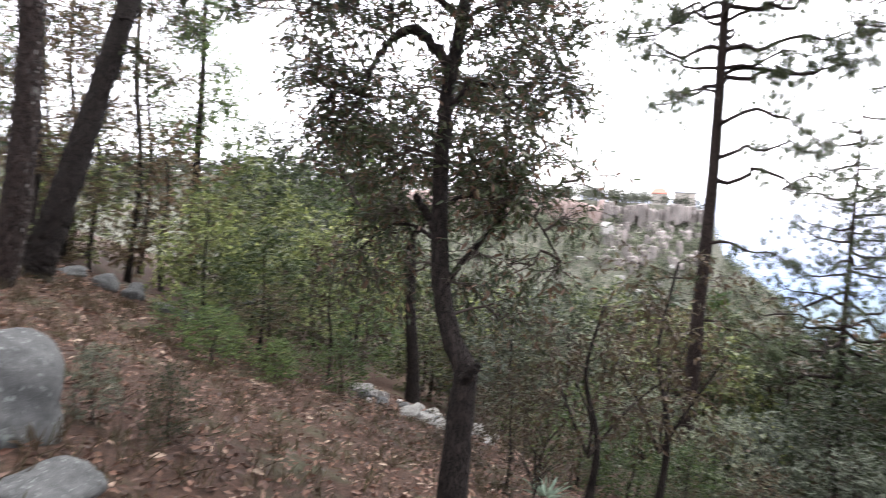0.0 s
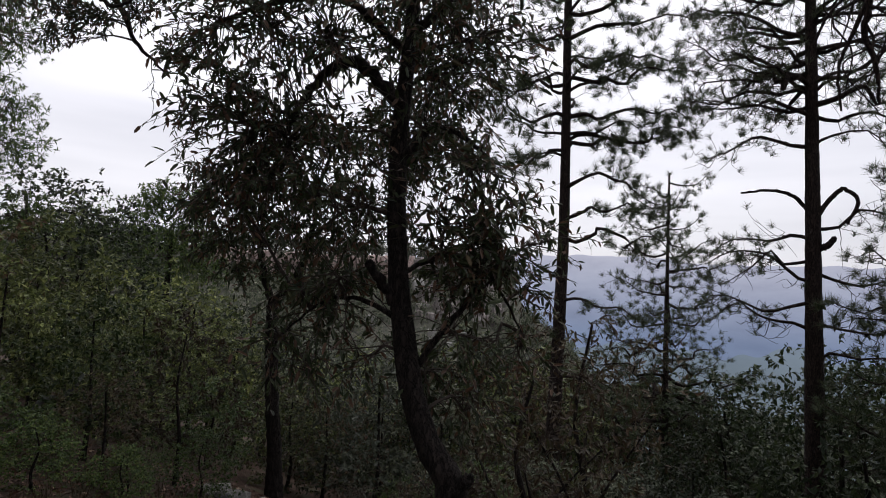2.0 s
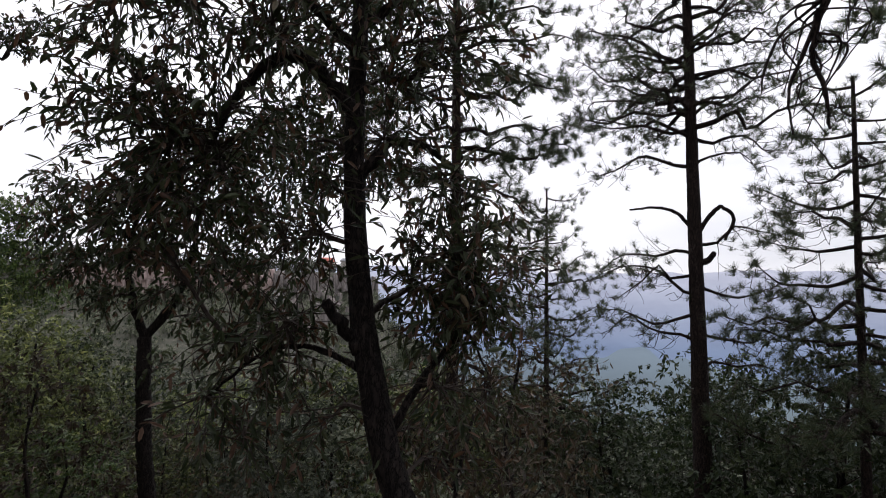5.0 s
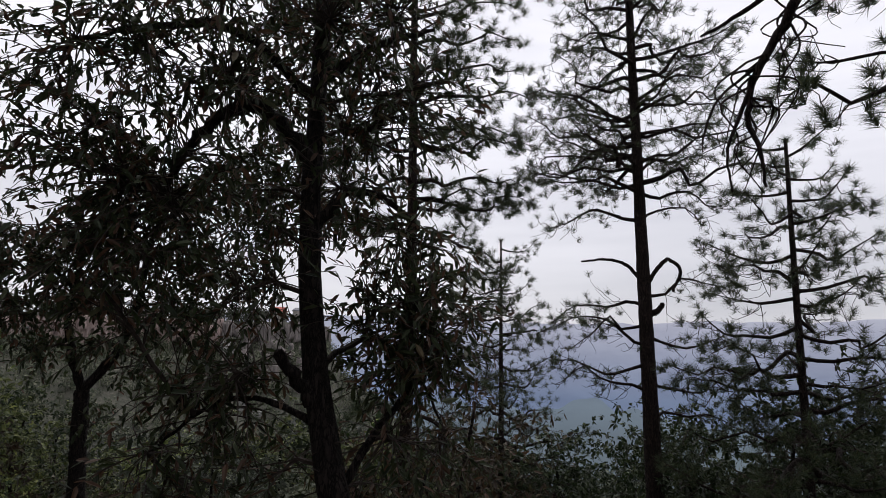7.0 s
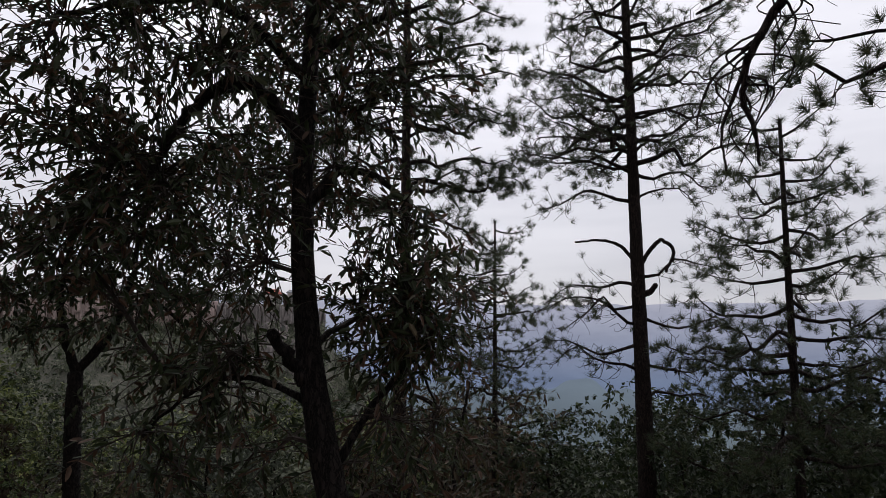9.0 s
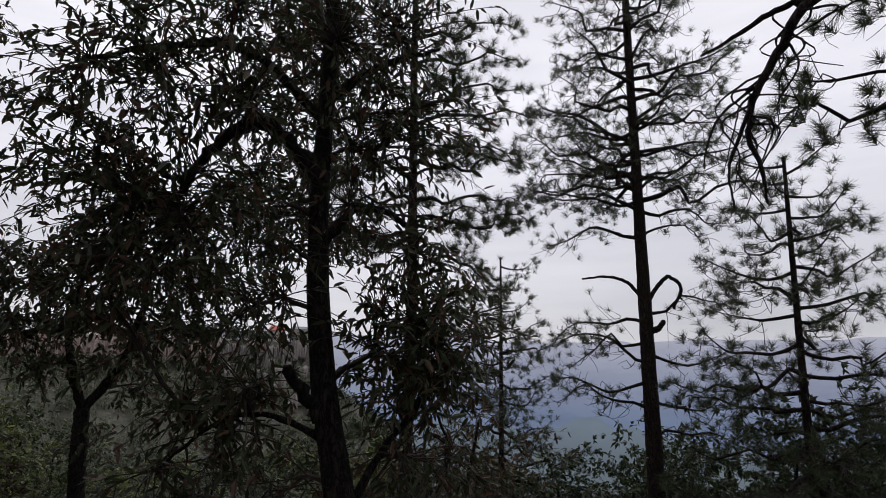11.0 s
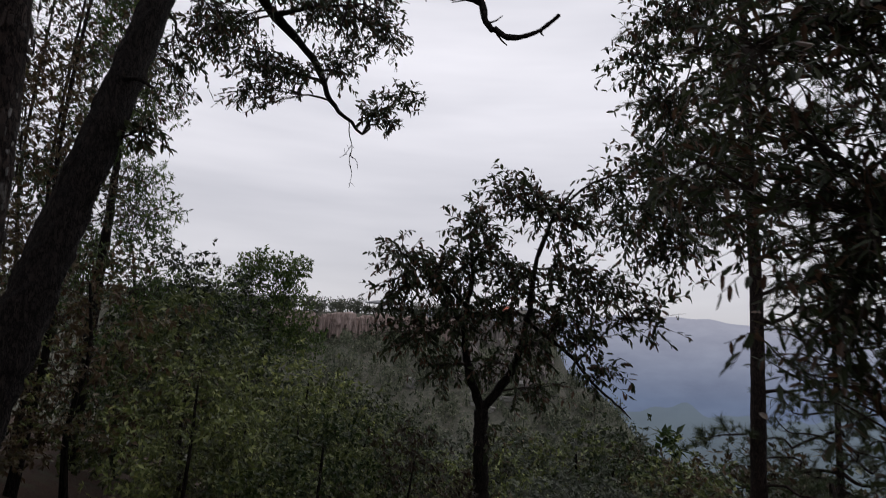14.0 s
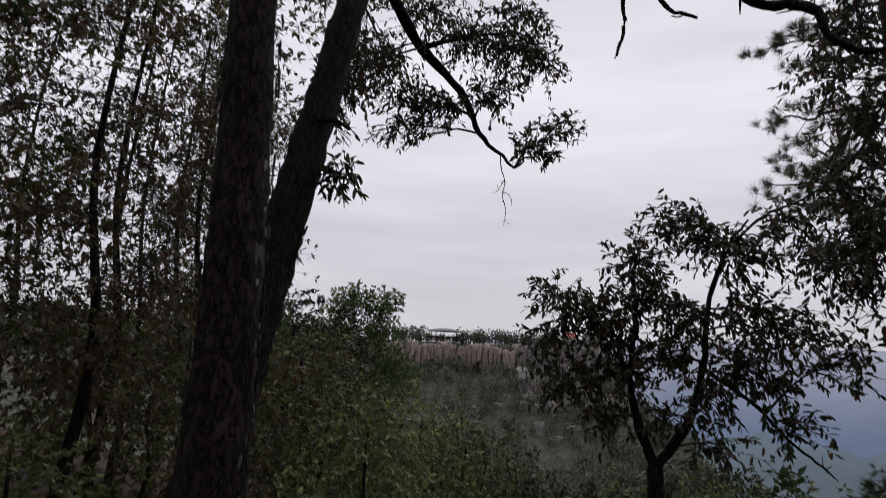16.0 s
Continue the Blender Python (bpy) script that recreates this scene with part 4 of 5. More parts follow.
pine("pine_tree", "small pine with dense bottlebrush tufts", [(9.6, 7.5, -5.0), (9.58, 7.5, -1.0), (9.56, 7.51, 3.0), (9.56, 7.51, 5.6)], 0.10, 0.03,
    boughs(rs, -0.5, 5.5, 40, 2.3, 0.15, -0.12, taper=0.6), seed=38, needle=0.20, per=58, bare=0.2)

rs = np.random.RandomState(39)
bent = spline([(4.6, 3.9, 5.3), (3.7, 4.25, 4.82), (3.59, 4.51, 4.42), (3.49, 4.7, 4.05), (3.46, 4.76, 3.7)], 40)
strands = []
for j in range(14):
    p0 = bent[rs.randint(8, 40)]
    q = rs.normal(size=(3, 3)) * np.array([0.13, 0.15, 0.05]) + np.array([[-0.03, 0.04, -0.16], [-0.05, 0.08, -0.4], [-0.08, 0.1, -0.68]])
    strands.append(([tuple(p0), *[tuple(p0 + v) for v in q]], 0.012, 0.004))
pine("pine_tree", "large pine beside the path with drooping bare limbs", [(6.0, 3.4, -2.9), (6.0, 3.4, 0.0), (6.0, 3.45, 4.0), (6.0, 3.5, 8.0)], 0.18, 0.10,
    [(4.2, -40, 2.2, -0.1, 0.1), (5.0, -50, 1.6, 0.2, 0.1), (4.6, -20, 1.8, 0.3, 0.0)], seed=40, needle=0.19, per=90, bare=0.25,
    dead=[([(6.0, 3.45, 5.6), (4.6, 3.9, 5.3), (3.7, 4.25, 4.82), (3.59, 4.51, 4.42), (3.49, 4.7, 4.05), (3.46, 4.76, 3.7), (3.49, 4.7, 3.39), (3.51, 4.67, 3.09)], 0.06, 0.012),
          ([(3.49, 4.7, 4.05), (3.42, 4.82, 3.71), (3.37, 4.91, 3.42), (3.38, 4.89, 3.07)], 0.022, 0.008),
          ([(3.7, 4.25, 4.82), (3.6, 4.48, 4.82), (3.45, 4.77, 4.66), (3.28, 5.05, 4.51)], 0.035, 0.012),
          ([(3.55, 4.6, 4.2), (3.3, 4.9, 3.9), (3.2, 5.0, 3.6), (3.15, 5.0, 3.4)], 0.015, 0.006)]
    + strands)

# the two big trunks by the path
rs = np.random.RandomState(41)
big_pine = pine("pine_tree", "thick straight pine trunk with scaly bark and pale lichen", [(-5.45, 7.45, 0.1), (-5.33, 7.55, 0.6), (-5.26, 7.65, 1.5), (-5.3, 7.85, 3.0), (-5.38, 7.96, 5.0), (-5.4, 8.1, 10.0), (-5.4, 8.2, 14.0)], 0.19, 0.10,
    boughs(rs, 8.5, 13.5, 14, 2.5, 0.3), seed=42, needle=0.2, per=30)
broadleaf("oak_tree", "big leaning dark trunk with an overhanging leafy bough", [(-5.85, 8.75, 0.25), (-5.72, 8.85, 0.6), (-5.52, 9.01, 1.5), (-5.28, 9.37, 3.0), (-4.95, 9.78, 5.0), (-4.6, 10.3, 7.5), (-4.4, 10.8, 10)], 0.23, 0.10,
    [([(-4.9, 9.9, 5.4), (-4.6, 11.2, 6.6), (-4.02, 12.2, 6.39), (-3.4, 12.35, 5.85), (-3.12, 12.36, 5.28), (-2.65, 12.3, 4.84)], 0.10, 0.018),
     ([(-4.0, 12.15, 6.35), (-3.4, 12.0, 6.5), (-2.8, 11.9, 6.6)], 0.04, 0.012),
     ([(-5.12, 9.5, 4.1), (-4.93, 9.42, 4.12), (-4.79, 9.4, 4.05)], 0.03, 0.012),
     ([(-5.32, 9.3, 2.8), (-5.18, 9.3, 2.88), (-5.11, 9.33, 3.03), (-5.06, 9.35, 3.2)], 0.025, 0.01),
     ([(-5.2, 9.5, 3.5), (-5.03, 9.55, 3.6), (-4.82, 9.6, 3.78)], 0.02, 0.008),
     ([(-4.8, 10.0, 6.2), (-3.9, 8.8, 5.6), (-3.2, 7.6, 4.7), (-2.9, 7.23, 4.31), (-2.73, 7.16, 4.09), (-2.51, 7.05, 4.03), (-2.42, 7.0, 3.83), (-2.24, 6.89, 3.75), (-2.08, 6.78, 3.86)], 0.045, 0.010),
     ([(-3.6, 8.3, 5.3), (-3.3, 7.5, 4.5), (-3.24, 7.33, 4.31), (-3.14, 7.31, 4.11), (-2.99, 7.26, 4.03)], 0.02, 0.008),
     ([(-3.6, 8.3, 5.3), (-3.3, 7.7, 4.7), (-3.24, 7.59, 4.2), (-3.28, 7.61, 3.96)], 0.02, 0.008),
     ([(-2.85, 12.3, 5.0), (-2.83, 12.29, 4.8), (-2.78, 12.28, 4.62), (-2.81, 12.29, 4.45), (-2.76, 12.28, 4.25), (-2.78, 12.28, 4.03)], 0.008, 0.003), ([(-2.79, 12.28, 4.65), (-2.88, 12.27, 4.5), (-2.95, 12.27, 4.45)], 0.005, 0.002), ([(-2.8, 12.28, 4.5), (-2.7, 12.27, 4.42), (-2.68, 12.27, 4.3)], 0.005, 0.002)],
    [(-4.64, 12.11, 6.1, 0.4, 20), (-4.16, 12.09, 5.6, 0.36, 20), (-4.35, 12.1, 5.15, 0.26, 12), (-3.4, 12.0, 6.5, 0.42, 26), (-2.87, 11.89, 6.2, 0.36, 20), (-3.05, 11.92, 5.65, 0.3, 16), (-2.5, 11.9, 5.1, 0.24, 10), (-2.55, 11.9, 6.5, 0.3, 12),
     (-3.72, 12.05, 5.5, 0.3, 14), (-4.9, 12.1, 5.8, 0.36, 16), (-4.85, 9.6, 3.7, 0.16, 9), (-3.9, 12.1, 6.9, 0.6, 30), (-4.9, 11.6, 7.3, 0.7, 36), (-2.3, 11.85, 4.95, 0.15, 5), (-4.6, 11.3, 5.6, 0.3, 10), (-5.1, 11.4, 5.1, 0.35, 14), (-2.45, 11.8, 6.0, 0.3, 12), (-2.2, 11.8, 5.35, 0.25, 9), (-2.7, 11.9, 6.9, 0.4, 14)],
    0.092, 0.33, LEAF_OAK, BARK_DARK, 7, 44, droop=0.9, sides=16, dense=2.5, loose=1.6)

# feathery trees behind the trunks, and the round one below
broadleaf("oak_tree", "tall feathery grey-green tree behind the trunks", [(-7.8, 19.2, -1.3), (-7.7, 19.1, 2), (-7.6, 19.0, 5), (-7.6, 19.0, 9)], 0.16, 0.05, [],
    [(-7.7 + 1.2 * math.sin(k * 2.4) * (1.25 - 0.07 * k), 19.0 + 1.3 * math.cos(k * 2.4), 0.8 + 0.6 * k, 0.95, 52) for k in range(16)], 0.12, 0.28, LEAF_GREEN, BARK_DARK, 7, 46, droop=0.4, dense=2.6, stems=0.4, fine=False)
broadleaf("oak_tree", "rounded dense green tree on the slope below", [(-4.4, 28.4, -4.0), (-4.3, 28.4, 0), (-4.2, 28.4, 2.5)], 0.18, 0.08, [],
    [(-3.5, 28.4, 4.4, 0.7, 50), (-4.7, 28.4, 4.5, 0.7, 50), (-5.2, 28.3, 3.6, 1.0, 60), (-3.6, 28.2, 3.2, 1.0, 70), (-5.9, 28.3, 2.2, 1.2, 70), (-4.3, 27.8, 2.0, 1.3, 90), (-3.0, 28.2, 1.8, 1.0, 60), (-6.9, 28.4, 3.2, 1.1, 60), (-7.6, 28.2, 1.6, 1.4, 80)], 0.12, 0.45, LEAF_GREEN, BARK_DARK, 8, 48, dense=3.0, stems=0.3, fine=False, loose=1.3)
for k, (x, y, h) in enumerate([(-7.2, 10.7, 6.2), (-8.2, 10.2, 6.5), (-9.5, 12.5, 7.5), (-8.3, 14.5, 7.0), (-10.8, 16.5, 8.0), (-7.6, 12.4, 7.0), (-7.9, 16.2, 9.0), (-9.3, 18.5, 10.0), (-6.9, 13.6, 8.0)]):
    z = float(land(x, y))
    broadleaf("oak_tree", "dark slender oak in the thicket above the path", [(x, y, z), (x + 0.2, y, z + h * 0.3), (x - 0.1, y + 0.2, z + h * 0.6), (x + 0.15, y, z + h)], 0.06, 0.02, [],
        [(x + (0.5 + 0.09 * j) * math.sin(j * 2.4 + k), y + (0.5 + 0.08 * j) * math.cos(j * 2.4 + k), z + 1.4 + (h - 1.2) * j / 13, 0.85, 25) for j in range(14)], 0.075, 0.45, (LEAF_BROWN, LEAF_GREEN, LEAF_OAK)[k % 3], BARK_DARK, 7, 50 + k, group="thicket oaks", dense=3.6 if k == 0 else 1.7, stems=0.4, fine=False)

# ---- shrubs and young trees of the slope: a few kinds, each repeated ----
def shrub(name, label, mat, seed, leaf=0.042, width=0.45, blobs_n=24, thick=14, category="shrub"):
    r = np.random.RandomState(seed)
    b = []
    for j in range(blobs_n):
        a, u = j * 2.4 + r.rand(), (j + 0.5) / blobs_n
        rad = 0.36 * math.sqrt(max(0.05, 1 - (2 * u - 0.75) ** 2 * 0.75)) * (0.6 + 0.5 * r.rand())
        b.append((rad * math.sin(a), rad * math.cos(a), min(0.88, 0.04 + 0.84 * u + 0.05 * r.normal()), 0.14 + 0.08 * r.rand(), thick))
    return broadleaf(name, label, [(0, 0, -0.1), (0.02, 0.01, 0.2), (-0.02, 0.02, 0.5), (0.01, 0, 0.8)], 0.014, 0.005, [], b, leaf, width, mat, BARK_DARK, 7, seed, sides=6, category=category, stems=0.12, fine=False)


KINDS = [shrub("green_shrub", "dense green leafy shrub on the slope", LEAF_GREEN, 71, 0.031, 0.45, 24, 16),
         shrub("yellow_green_shrub", "yellow-green leafy shrub on the slope", LEAF_YELLOW, 72, 0.030, 0.45, 24, 16),
         shrub("brown_shrub", "brownish half-bare shrub on the slope", LEAF_BROWN, 73, 0.033, 0.4, 22, 11),
         shrub("grey_shrub", "grey-green scrubby bush on the slope", LEAF_GREY, 74, 0.032),
         shrub("oak_sapling", "young dark oak tree on the slope", LEAF_OAK, 75, 0.033, 0.36, 26, 14, "tree")]
bare_shrub = broadleaf("bare_shrub", "nearly bare brown twiggy shrub on the slope", [(0, 0, -0.1), (0.03, 0.01, 0.2), (-0.03, 0.02, 0.5), (0.02, 0, 0.75)], 0.014, 0.005,
    [([(0, 0, 0.1 + 0.05 * j), (0.18 * math.sin(j * 2.4), 0.18 * math.cos(j * 2.4), 0.35 + 0.06 * j), (0.34 * math.sin(j * 2.4 + 0.3), 0.34 * math.cos(j * 2.4 + 0.3), 0.5 + 0.07 * j)], 0.007, 0.003) for j in range(7)],
    [(0.32 * math.sin(j * 2.4), 0.32 * math.cos(j * 2.4), 0.35 + 0.6 * j / 14, 0.2, 7) for j in range(14)], 0.04, 0.36, LEAF_BROWN, BARK_DARK, 2, 78, sides=6, category="shrub", fine=False)
KINDS.append(bare_shrub)
KINDS.append(shrub("young_tree", "young broadleaved tree with dense small dark green leaves", LEAF_DEEP, 79, 0.024, 0.48, 34, 14, "tree"))
KINDS += [shrub("green_shrub", "dense green leafy shrub far down the slope", LEAF_GREEN, 171, 0.06, 0.45, 24, 5),
          shrub("yellow_green_shrub", "yellow-green leafy shrub far down the slope", LEAF_YELLOW, 172, 0.058, 0.45, 24, 5),
          shrub("brown_shrub", "brownish half-bare shrub far down the slope", LEAF_BROWN, 173, 0.055, 0.4, 22, 4),
          shrub("grey_shrub", "grey-green scrubby bush far down the slope", LEAF_GREY, 174, 0.055, 0.45, 24, 5),
          shrub("oak_sapling", "young dark oak tree far down the slope", LEAF_OAK, 175, 0.058, 0.36, 26, 5, "tree")]
USED = [False] * len(KINDS)


def plant(kind, x, y, h, turn, wide=1.0):
    if h > 3.4 and math.hypot(x, y) < 30 and kind in (0, 4):
        kind = 6
    elif kind < 5 and math.hypot(x, y) > 27:
        kind += 7
    m = Matrix.Translation((x, y, float(land(x, y)) - 0.02)) @ pose(0, 0, 0, 0, 0, turn) @ Matrix.Diagonal((h * wide, h * wide, h, 1))
    if not USED[kind]:
        USED[kind] = True
        KINDS[kind].matrix_basis = m
        return KINDS[kind]
    src = KINDS[kind]
    keep = src.matrix_basis.copy()
    src.matrix_basis = Matrix.Identity(4)
    ob = copy_thing(src, m)
    src.matrix_basis = keep
    return ob


NAMED = [(0, -3.12, 9.42, 0.55, 1.5), (0, -2.21, 8.92, 0.55, 1.5), (0, -2.07, 13.87, 0.55, 1.5), (0, -2.38, 11.97, 0.55, 1.5), (1, 6.5, 24.0, 6.0, 1.2), (0, 8.5, 25.0, 6.6, 1.2), (3, 10.0, 29.0, 7.6, 1.2), (1, 9.5, 22.5, 6.0, 1.2), (0, 12.0, 27.5, 7.8, 1.2), (3, 4.6, 26.0, 5.6, 1.2), (0, -3.0, 10.4, 2.04, 1.2), (1, -3.9, 12.8, 2.21, 1.3), (1, -4.9, 14.8, 3.0, 1.3), (1, -3.1, 15.5, 2.8, 1.2), (0, -2.9, 8.0, 0.7, 1.7), (0, -3.5, 8.5, 0.8, 1.6), (0, -2.2, 8.4, 0.6, 1.7), (2, -1.9, 11.0, 2.4, 1.0),
         (1, -4.4, 11.6, 2.4, 1.1), (1, -6.4, 14.2, 3.6, 1.1), (1, -5.6, 17.5, 4.2, 1.2), (1, -2.3, 17.0, 3.6, 1.2), (4, -1.2, 20.0, 4.0, 1.2), (1, -2.8, 20.0, 4.2, 1.2), (2, 1.4, 10.2, 1.0, 1.1), (4, 2.2, 9.4, 0.9, 1.2), (2, 0.95, 7.4, 1.5, 1.0),
         (3, 3.2, 11.5, 1.4, 1.2), (0, 4.5, 10.5, 1.4, 1.2), (2, 5.8, 10.6, 1.6, 1.2), (4, 7.0, 9.0, 1.5, 1.3), (0, 8.0, 7.8, 1.6, 1.2), (0, 10.6, 8.3, 6.0, 1.0), (0, 11.6, 6.6, 6.1, 1.0), (0, 13.6, 7.4, 7.0, 1.0), (0, 10.2, 10.2, 5.4, 1.0), (4, 8.3, 12.5, 3.6, 1.0), (2, 5.2, 12.6, 1.6, 1.1), (0, 12.8, 9.4, 6.9, 1.0), (0, 11.4, 11.6, 6.2, 1.0), (1, -6.6, 8.7, 1.2, 1.5), (2, -7.6, 8.2, 1.5, 1.5), (2, -2.6, 9.4, 1.2, 1.4), (0, -1.5, 9.8, 0.9, 1.5), (2, 0.4, 9.0, 0.9, 1.4), (4, 1.9, 6.6, 0.45, 1.4), (0, -1.6, 13.6, 1.6, 1.5), (4, 0.6, 14.0, 2.0, 1.4), (2, -0.3, 15.6, 2.2, 1.3), (0, 1.9, 12.4, 1.0, 1.4),
         (3, -2.3, 4.15, 0.55, 0.9), (6, -1.8, 4.2, 0.55, 1.0), (4, 3.4, 8.0, 0.9, 1.2), (0, 2.6, 7.0, 0.45, 1.5), (1, -7.6, 12.6, 2.6, 1.3), (0, -6.2, 22.0, 6.0, 1.1), (0, -8.0, 24.0, 6.4, 1.1), (1, -2.0, 24.0, 4.4, 1.2), (1, -0.4, 22.0, 3.8, 1.3), (1, -4.2, 17.0, 3.4, 1.3), (1, -3.3, 13.4, 2.0, 1.5), (3, 1.2, 24.0, 4.2, 1.3), (5, 1.6, 8.6, 1.43, 1.2), (0, 2.6, 10.6, 1.7, 1.2), (3, 4.0, 11.6, 2.2, 1.1), (3, 5.4, 11.4, 2.3, 1.1), (3, 6.6, 12.2, 2.6, 1.1), (0, 3.0, 9.0, 1.4, 1.2), (3, 7.8, 11.2, 2.5, 1.1), (5, 1.2, 6.9, 0.94, 1.2), (5, 9.6, 13.5, 3.41, 1.0), (0, -5.4, 20.0, 4.6, 1.2), (1, -8.6, 9.0, 2.0, 1.3), (1, -6.8, 12.0, 1.7, 1.3)]
for k, (kind, x, y, h, wide) in enumerate(NAMED):
    plant(2 if kind == 1 and k % 9 == 1 else kind, x, y, h, 67 * k, wide)
rs = np.random.RandomState(81)
for k in range(135):
    a = radians(-12 + 92 * ((k * 0.618) % 1))
    r_ = (13 if a < 0.32 else 21) + 70 * rs.rand() ** 1.6
    x, y = r_ * math.sin(a), r_ * math.cos(a)
    if min(math.hypot(x - px, y - py) for px, py in ((6.4, 15.2), (9.2, 10.3), (12.6, 19.2), (9.6, 7.5), (-0.5, 12.5), (-4.3, 28.4))) < 1.5:
        continue
    h = min(8.5, (1.6 - r_ * (0.115 if a < 0.42 else 0.112 if a < 0.78 else 0.075) - float(land(x, y))) * (0.65 + 0.35 * rs.rand() if a < 0.42 else 0.75 + 0.25 * rs.rand()))
    plant((0, 1, 3, 1, 2, 1, 3, 4)[k % 8] if a < 0.0 else (0, 2, 3, 4, 2, 1, 3, 4)[k % 8] if a < 0.42 else (4, 2, 0, 5, 3, 4)[k % 6], x, y, max(1.0, h), 137.5 * k, 1.0 + 0.4 * rs.rand())
# unseen oaks added behind the path and uphill, to shut out skylight
tall = broadleaf("tall_oak", "unseen tall spreading dark oak added to shade the path", [(0, 0, -0.2), (0.1, 0, 2), (-0.1, 0.1, 4), (0.1, 0, 7), (0, 0, 9.5)], 0.2, 0.06, [],
    [(1.9 * math.sin(j * 2.4) * (1.1 - 0.03 * j), 1.9 * math.cos(j * 2.4) * (1.1 - 0.03 * j), 4.2 + 0.33 * j, 1.25, 14) for j in range(18)], 0.19, 0.42, LEAF_OAK, BARK_DARK, 6, 99, stems=0.05, fine=False, group="tall oaks of the wood")
for k, (x, y) in enumerate([(1.5, -3.0), (-2.2, -1.1), (-4.8, 1.2), (-7.2, 3.4), (2.9, -0.9), (-3, -4.8), (-7.8, -0.5), (-10.5, 4.0), (6.5, -3.2), (-13, 9), (-0.5, -7.5), (-5.5, -7.5), (4.5, -7.5), (-9.5, -5.5), (-14, 0), (11, -5), (-16, 5), (9.5, -9), (-12.5, 14)]):
    m = Matrix.Translation((x, y, float(land(x, y)))) @ pose(0, 0, 0, 0, 0, 61 * k)
    if k == 0:
        tall.matrix_basis = m
    else:
        copy_thing(tall, m)

# ---- rocks, litter and small plants of the bank ----
STONES = [rock_block(1, 1, 1, 110 + k, 0.12, 0.7).mesh("stone", ROCK_PALE) for k in range(4)]
rs = np.random.RandomState(109)
for k in range(34):
    x, y = -1.7 + 2.9 * rs.rand(), 10.3 + 1.5 * rs.rand()
    w = 0.05 + 0.11 * rs.rand()
    ob = tagged(new("stone", STONES[k % 4]), "small pale stone lying among leaf litter", "rock", "rubble on the bank")
    ob.matrix_world = Matrix.Translation((x, y, float(land(x, y)) + w * 0.3)) @ pose(0, 0, 0, 20 * rs.normal(), 20 * rs.normal(), 360 * rs.rand()) @ Matrix.Diagonal((w * 1.2, w, w * 0.8, 1))
ROCKS = [rock_block(1, 1, 1, 90 + k, 0.014, 0.8, 4, 0.16).mesh("rock", ROCK, True) for k in range(4)]


def rock(x, y, w, d, h, turn, label="grey lichened rock half buried in leaf litter", name="rock", group="rocks of the bank"):
    ob = tagged(new(name, ROCKS[int(abs(x * 7 + y * 13)) % 4]), label, "rock", group)
    ob.matrix_world = Matrix.Translation((x, y, float(land(x, y)) + h * 0.35)) @ pose(0, 0, 0, 6, -5, turn) @ Matrix.Diagonal((w, d, h, 1))
    return ob


rock(-2.5, 3.45, 0.36, 0.38, 0.36, 30, "large rounded grey boulder beside the path", "boulder", "")
rock(-1.75, 2.8, 0.26, 0.20, 0.12, 80)
rock(-2.75, 4.1, 0.2, 0.18, 0.2, 20)
for k, (x, y) in enumerate([(-5.9, 10.9), (-6.35, 10.6), (-5.5, 11.1), (-5.05, 11.3), (-6.7, 10.4), (-4.7, 11.4), (-0.1, 10.8), (0.3, 10.9), (0.1, 10.6), (-0.9, 10.8), (-1.2, 10.7), (0.6, 10.7), (-0.5, 11.2), (0.35, 11.4)]):
    s = 0.2 if k < 6 else 0.13
    rock(x, y, s * (1 + 0.4 * math.sin(k)), s * 0.9, s * (0.75 + 0.25 * math.cos(k * 3)), 50 * k)

rs = np.random.RandomState(95)
g = Geo()
n = 26000
x, y = -7.5 + 11.5 * rs.rand(n), -2.5 + 15 * rs.rand(n)
p = np.stack([x, y, land(x, y) + 0.012 + 0.02 * rs.rand(n)], -1)
d = rs.normal(size=(n, 3)) * np.array([1, 1, 0.25])
leaves(g, p, d, 0.085, 0.42, rs, False)
tagged(new("leaf_litter", g.mesh("leaf_litter", LITTER)), "scattered dry brown fallen leaves on the bank", "leaves", kind="stuff")
g = Geo()
n = 1100
x, y = -6.5 + 7.5 * rs.rand(n) ** 1.5, 2.6 + 7.5 * rs.rand(n)
for a, b in zip(x, y):
    m = 9
    q = np.array([a, b, float(land(a, b))]) + rs.normal(size=(m, 3)) * np.array([0.04, 0.04, 0])
    leaves(g, q, np.array([0, 0, 1.0]) + rs.normal(size=(m, 3)) * 0.45, 0.16, 0.05, rs)
tagged(new("dry_grass", g.mesh("dry_grass", LEAF_BROWN)), "sparse dry grass and weeds on the bank", "grass", kind="stuff")

agave = root("agave", (1.57, 8.0, float(land(1.57, 8.0))), "small grey-green agave rosette on the slope", "plant")
for k in range(22):
    g = Geo()
    a, e = k * 2.4, 0.25 + 0.9 * k / 22
    leaves(g, np.zeros((1, 3)), np.array([[math.sin(a), math.cos(a), e]]), 0.38, 0.13, rs)
    part("leaf", g, AGAVE, agave)
log = root("fallen_branch", (-4.29, 11.38, float(land(-4.29, 11.38))), "pale dead branch leaning in the undergrowth", "branch")
g = Geo()
tube(g, wander((0, 0, 0), (0.95, 0.3, 0.75), 9, 0.04, rs), 0.06, 0.03, 8, 0.1, rs)
part("bare_wood", g, ROCK, log)

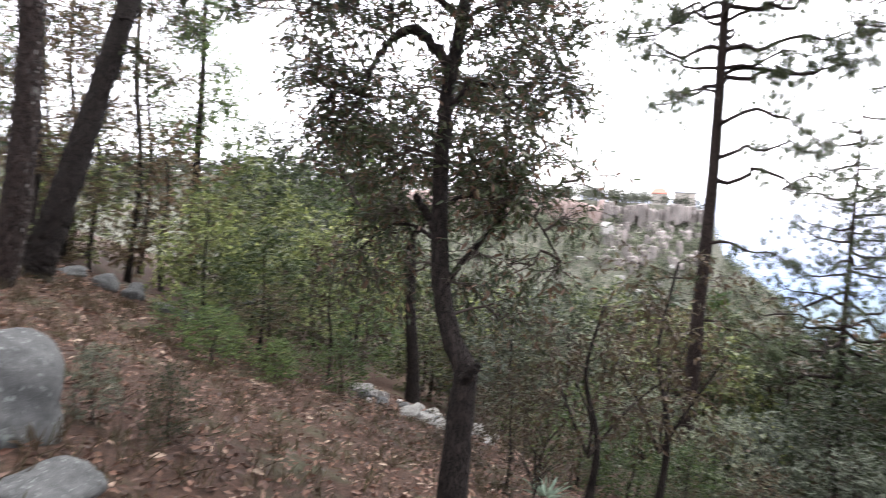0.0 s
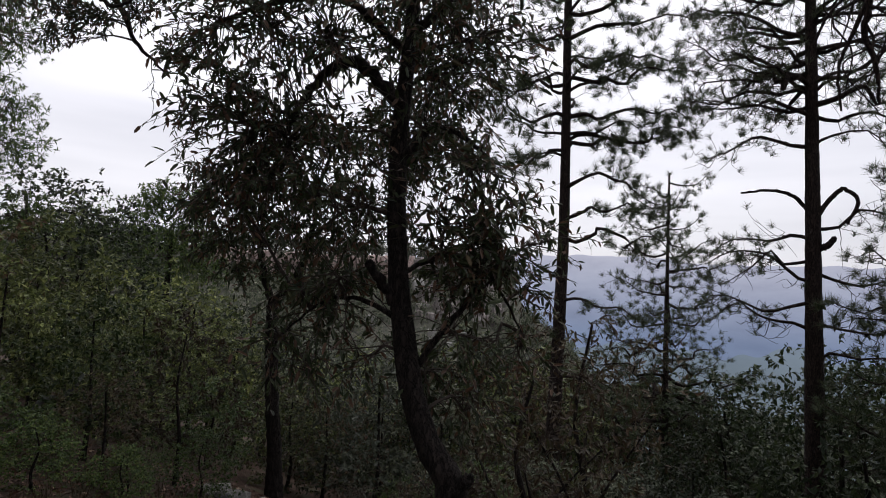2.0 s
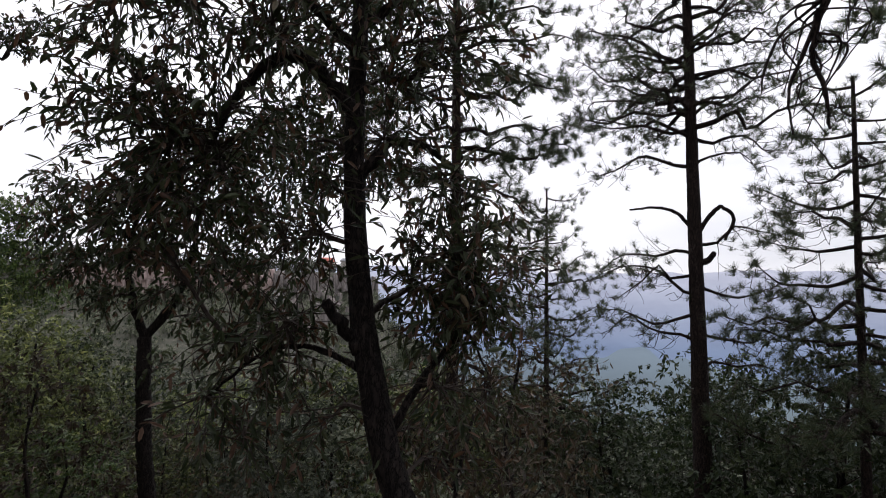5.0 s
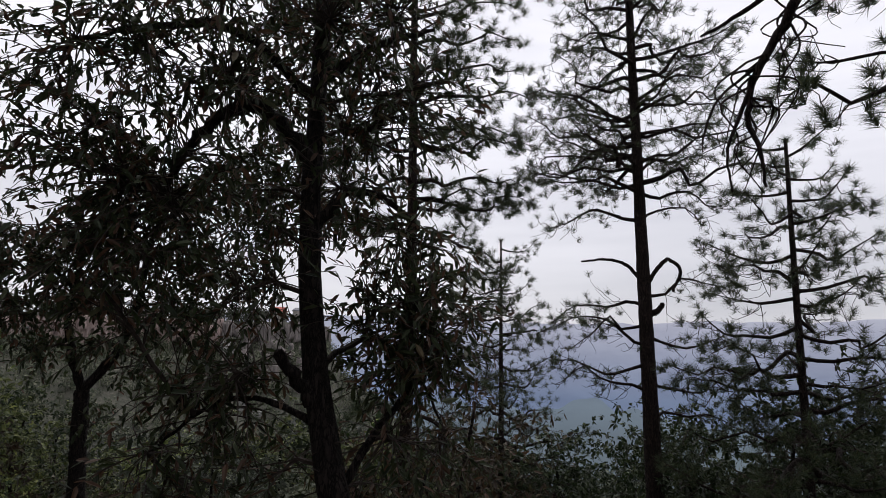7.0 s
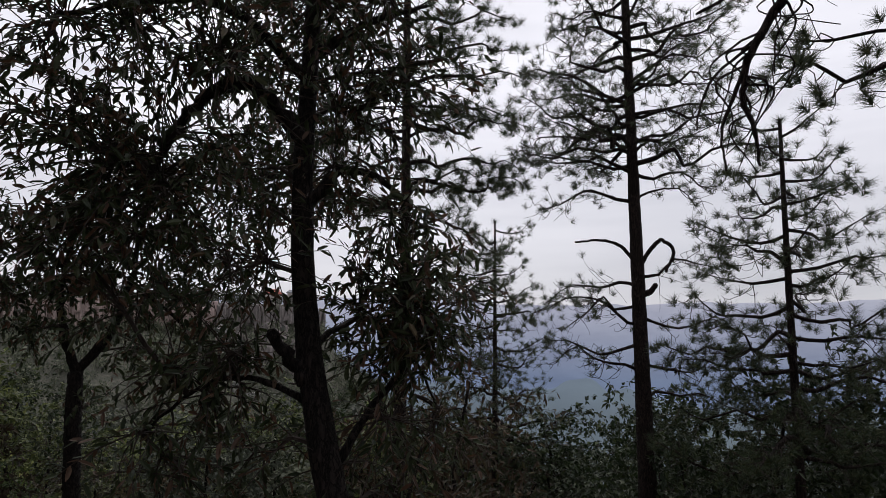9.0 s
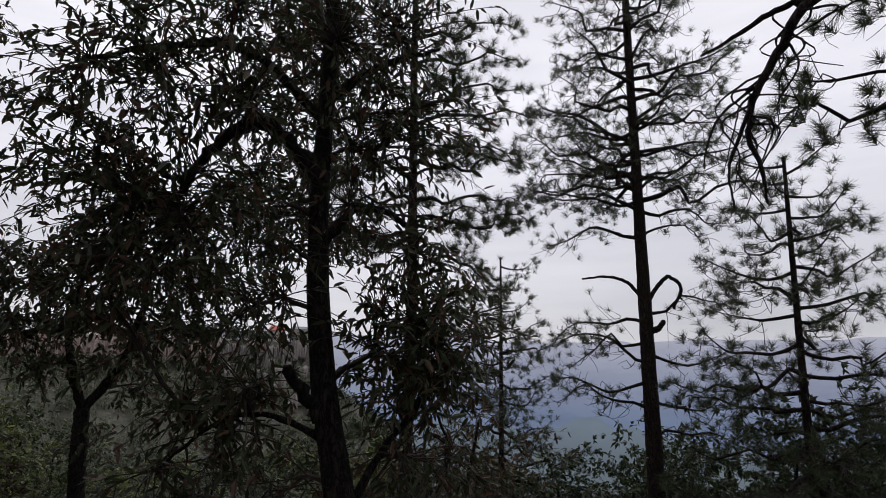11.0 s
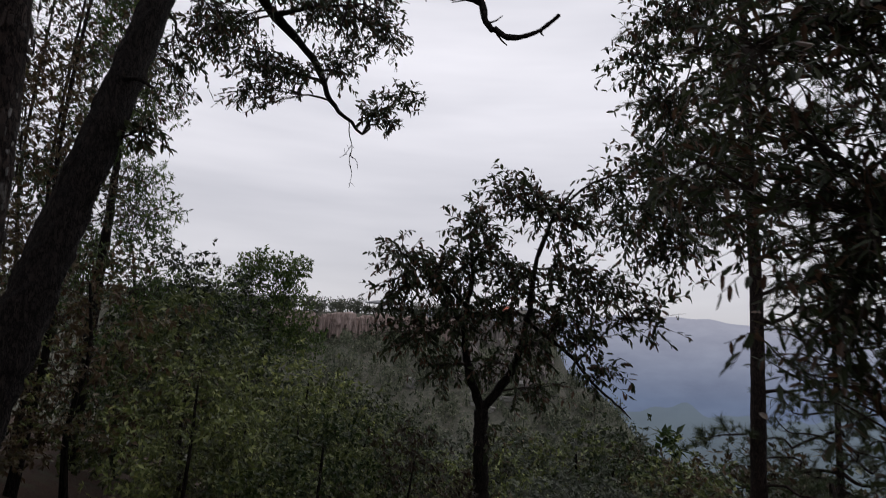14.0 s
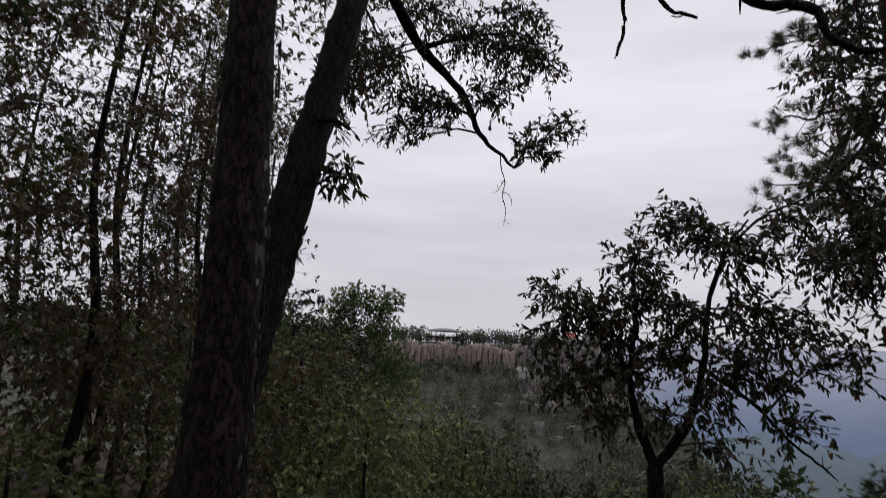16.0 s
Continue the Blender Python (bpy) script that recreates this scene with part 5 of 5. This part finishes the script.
# ---- bark plates of the thick pine by the path, and single leaves of the oak ----
def plate_mesh(seed, mat=PLATE):
    r = np.random.RandomState(seed)
    n = 7
    a = np.sort(r.rand(n) * 0.5 + np.arange(n)) / n * 6.283
    out = np.stack([np.cos(a) * (0.8 + 0.4 * r.rand(n)), np.sin(a) * (0.8 + 0.4 * r.rand(n)), np.zeros(n)], -1)
    inner = out * 0.86 + np.array([0, 0, 1.0])
    v = np.vstack([out, inner, [[0, 0, 1.15]]])
    q = [(i, (i + 1) % n, n + (i + 1) % n, n + i) for i in range(n)]
    t = [(n + i, n + (i + 1) % n, 2 * n) for i in range(n)]
    geo = Geo()
    geo.add(v, q, t)
    return geo.mesh("bark_plate", mat)


PLATES = [plate_mesh(120 + k) for k in range(5)]
PALE = [plate_mesh(125 + k, PLATE_PALE) for k in range(4)]
trunk_ob = next(o for o in big_pine.children if o.name.startswith("trunk"))
rs = np.random.RandomState(131)
line = spline([(-5.45, 7.45, 0.1), (-5.33, 7.55, 0.6), (-5.26, 7.65, 1.5), (-5.3, 7.85, 3.0), (-5.38, 7.96, 5.0)], 120)
base = np.array([-5.45, 7.45, 0.1])
for k in range(300):
    i = rs.randint(8, 112)
    a = radians(-170 + 200 * ((k * 0.618) % 1))
    pale = k % 6 == 0
    if pale:
        a = radians(-14 + 13 * rs.normal())
    out = Vector((math.cos(a), math.sin(a), 0))
    rad = 0.19 - 0.03 * i / 120
    up = Vector(unit(line[i + 1] - line[i - 1]))
    side = up.cross(out).normalized()
    out = side.cross(up).normalized()
    at_ = Vector(line[i] - base) + out * (rad * 0.955)
    m = Matrix((side, up, out)).transposed().to_4x4()
    ob = new("bark_plate", PALE[k % 4] if pale else PLATES[k % 5])
    ob.parent = trunk_ob
    ob.matrix_local = Matrix.Translation(at_) @ m @ pose(0, 0, 0, 0, 0, rs.normal() * 12) @ Matrix.Diagonal(((0.5 if pale else 1.0) * (0.009 + 0.013 * rs.rand()), (0.6 if pale else 1.0) * (0.022 + 0.05 * rs.rand()), 0.004 + 0.006 * rs.rand(), 1))

LEAVES = []
for k in range(4):
    g = Geo()
    leaves(g, np.zeros((1, 3)), np.array([[0, 1.0, -0.2]]), 0.088, 0.31, np.random.RandomState(140 + k))
    LEAVES.append(g.mesh("leaf", LEAF_OBJECT))
crown_ob = next(o for o in oak.children if o.name.startswith("crown"))
rs = np.random.RandomState(151)
for k in range(300):
    c = ((0.38, 5.15, 2.35), (0.46, 5.1, 2.0), (-0.8, 5.5, 2.5), (-0.55, 5.4, 2.15), (0.42, 5.0, 1.7), (0.3, 5.3, 3.0), (-0.6, 5.4, 3.2))[k % 7]
    p = np.array(c) + np.clip(rs.normal(size=3), -1.5, 1.5) * np.array([0.16, 0.16, 0.18]) - np.array([0.20, 4.78, -1.35])
    ob = new("leaf", LEAVES[k % 4])
    ob.parent = crown_ob
    ob.matrix_local = Matrix.Translation(p) @ pose(0, 0, 0, -60 + 60 * rs.rand(), 40 * rs.normal(), 360 * rs.rand())
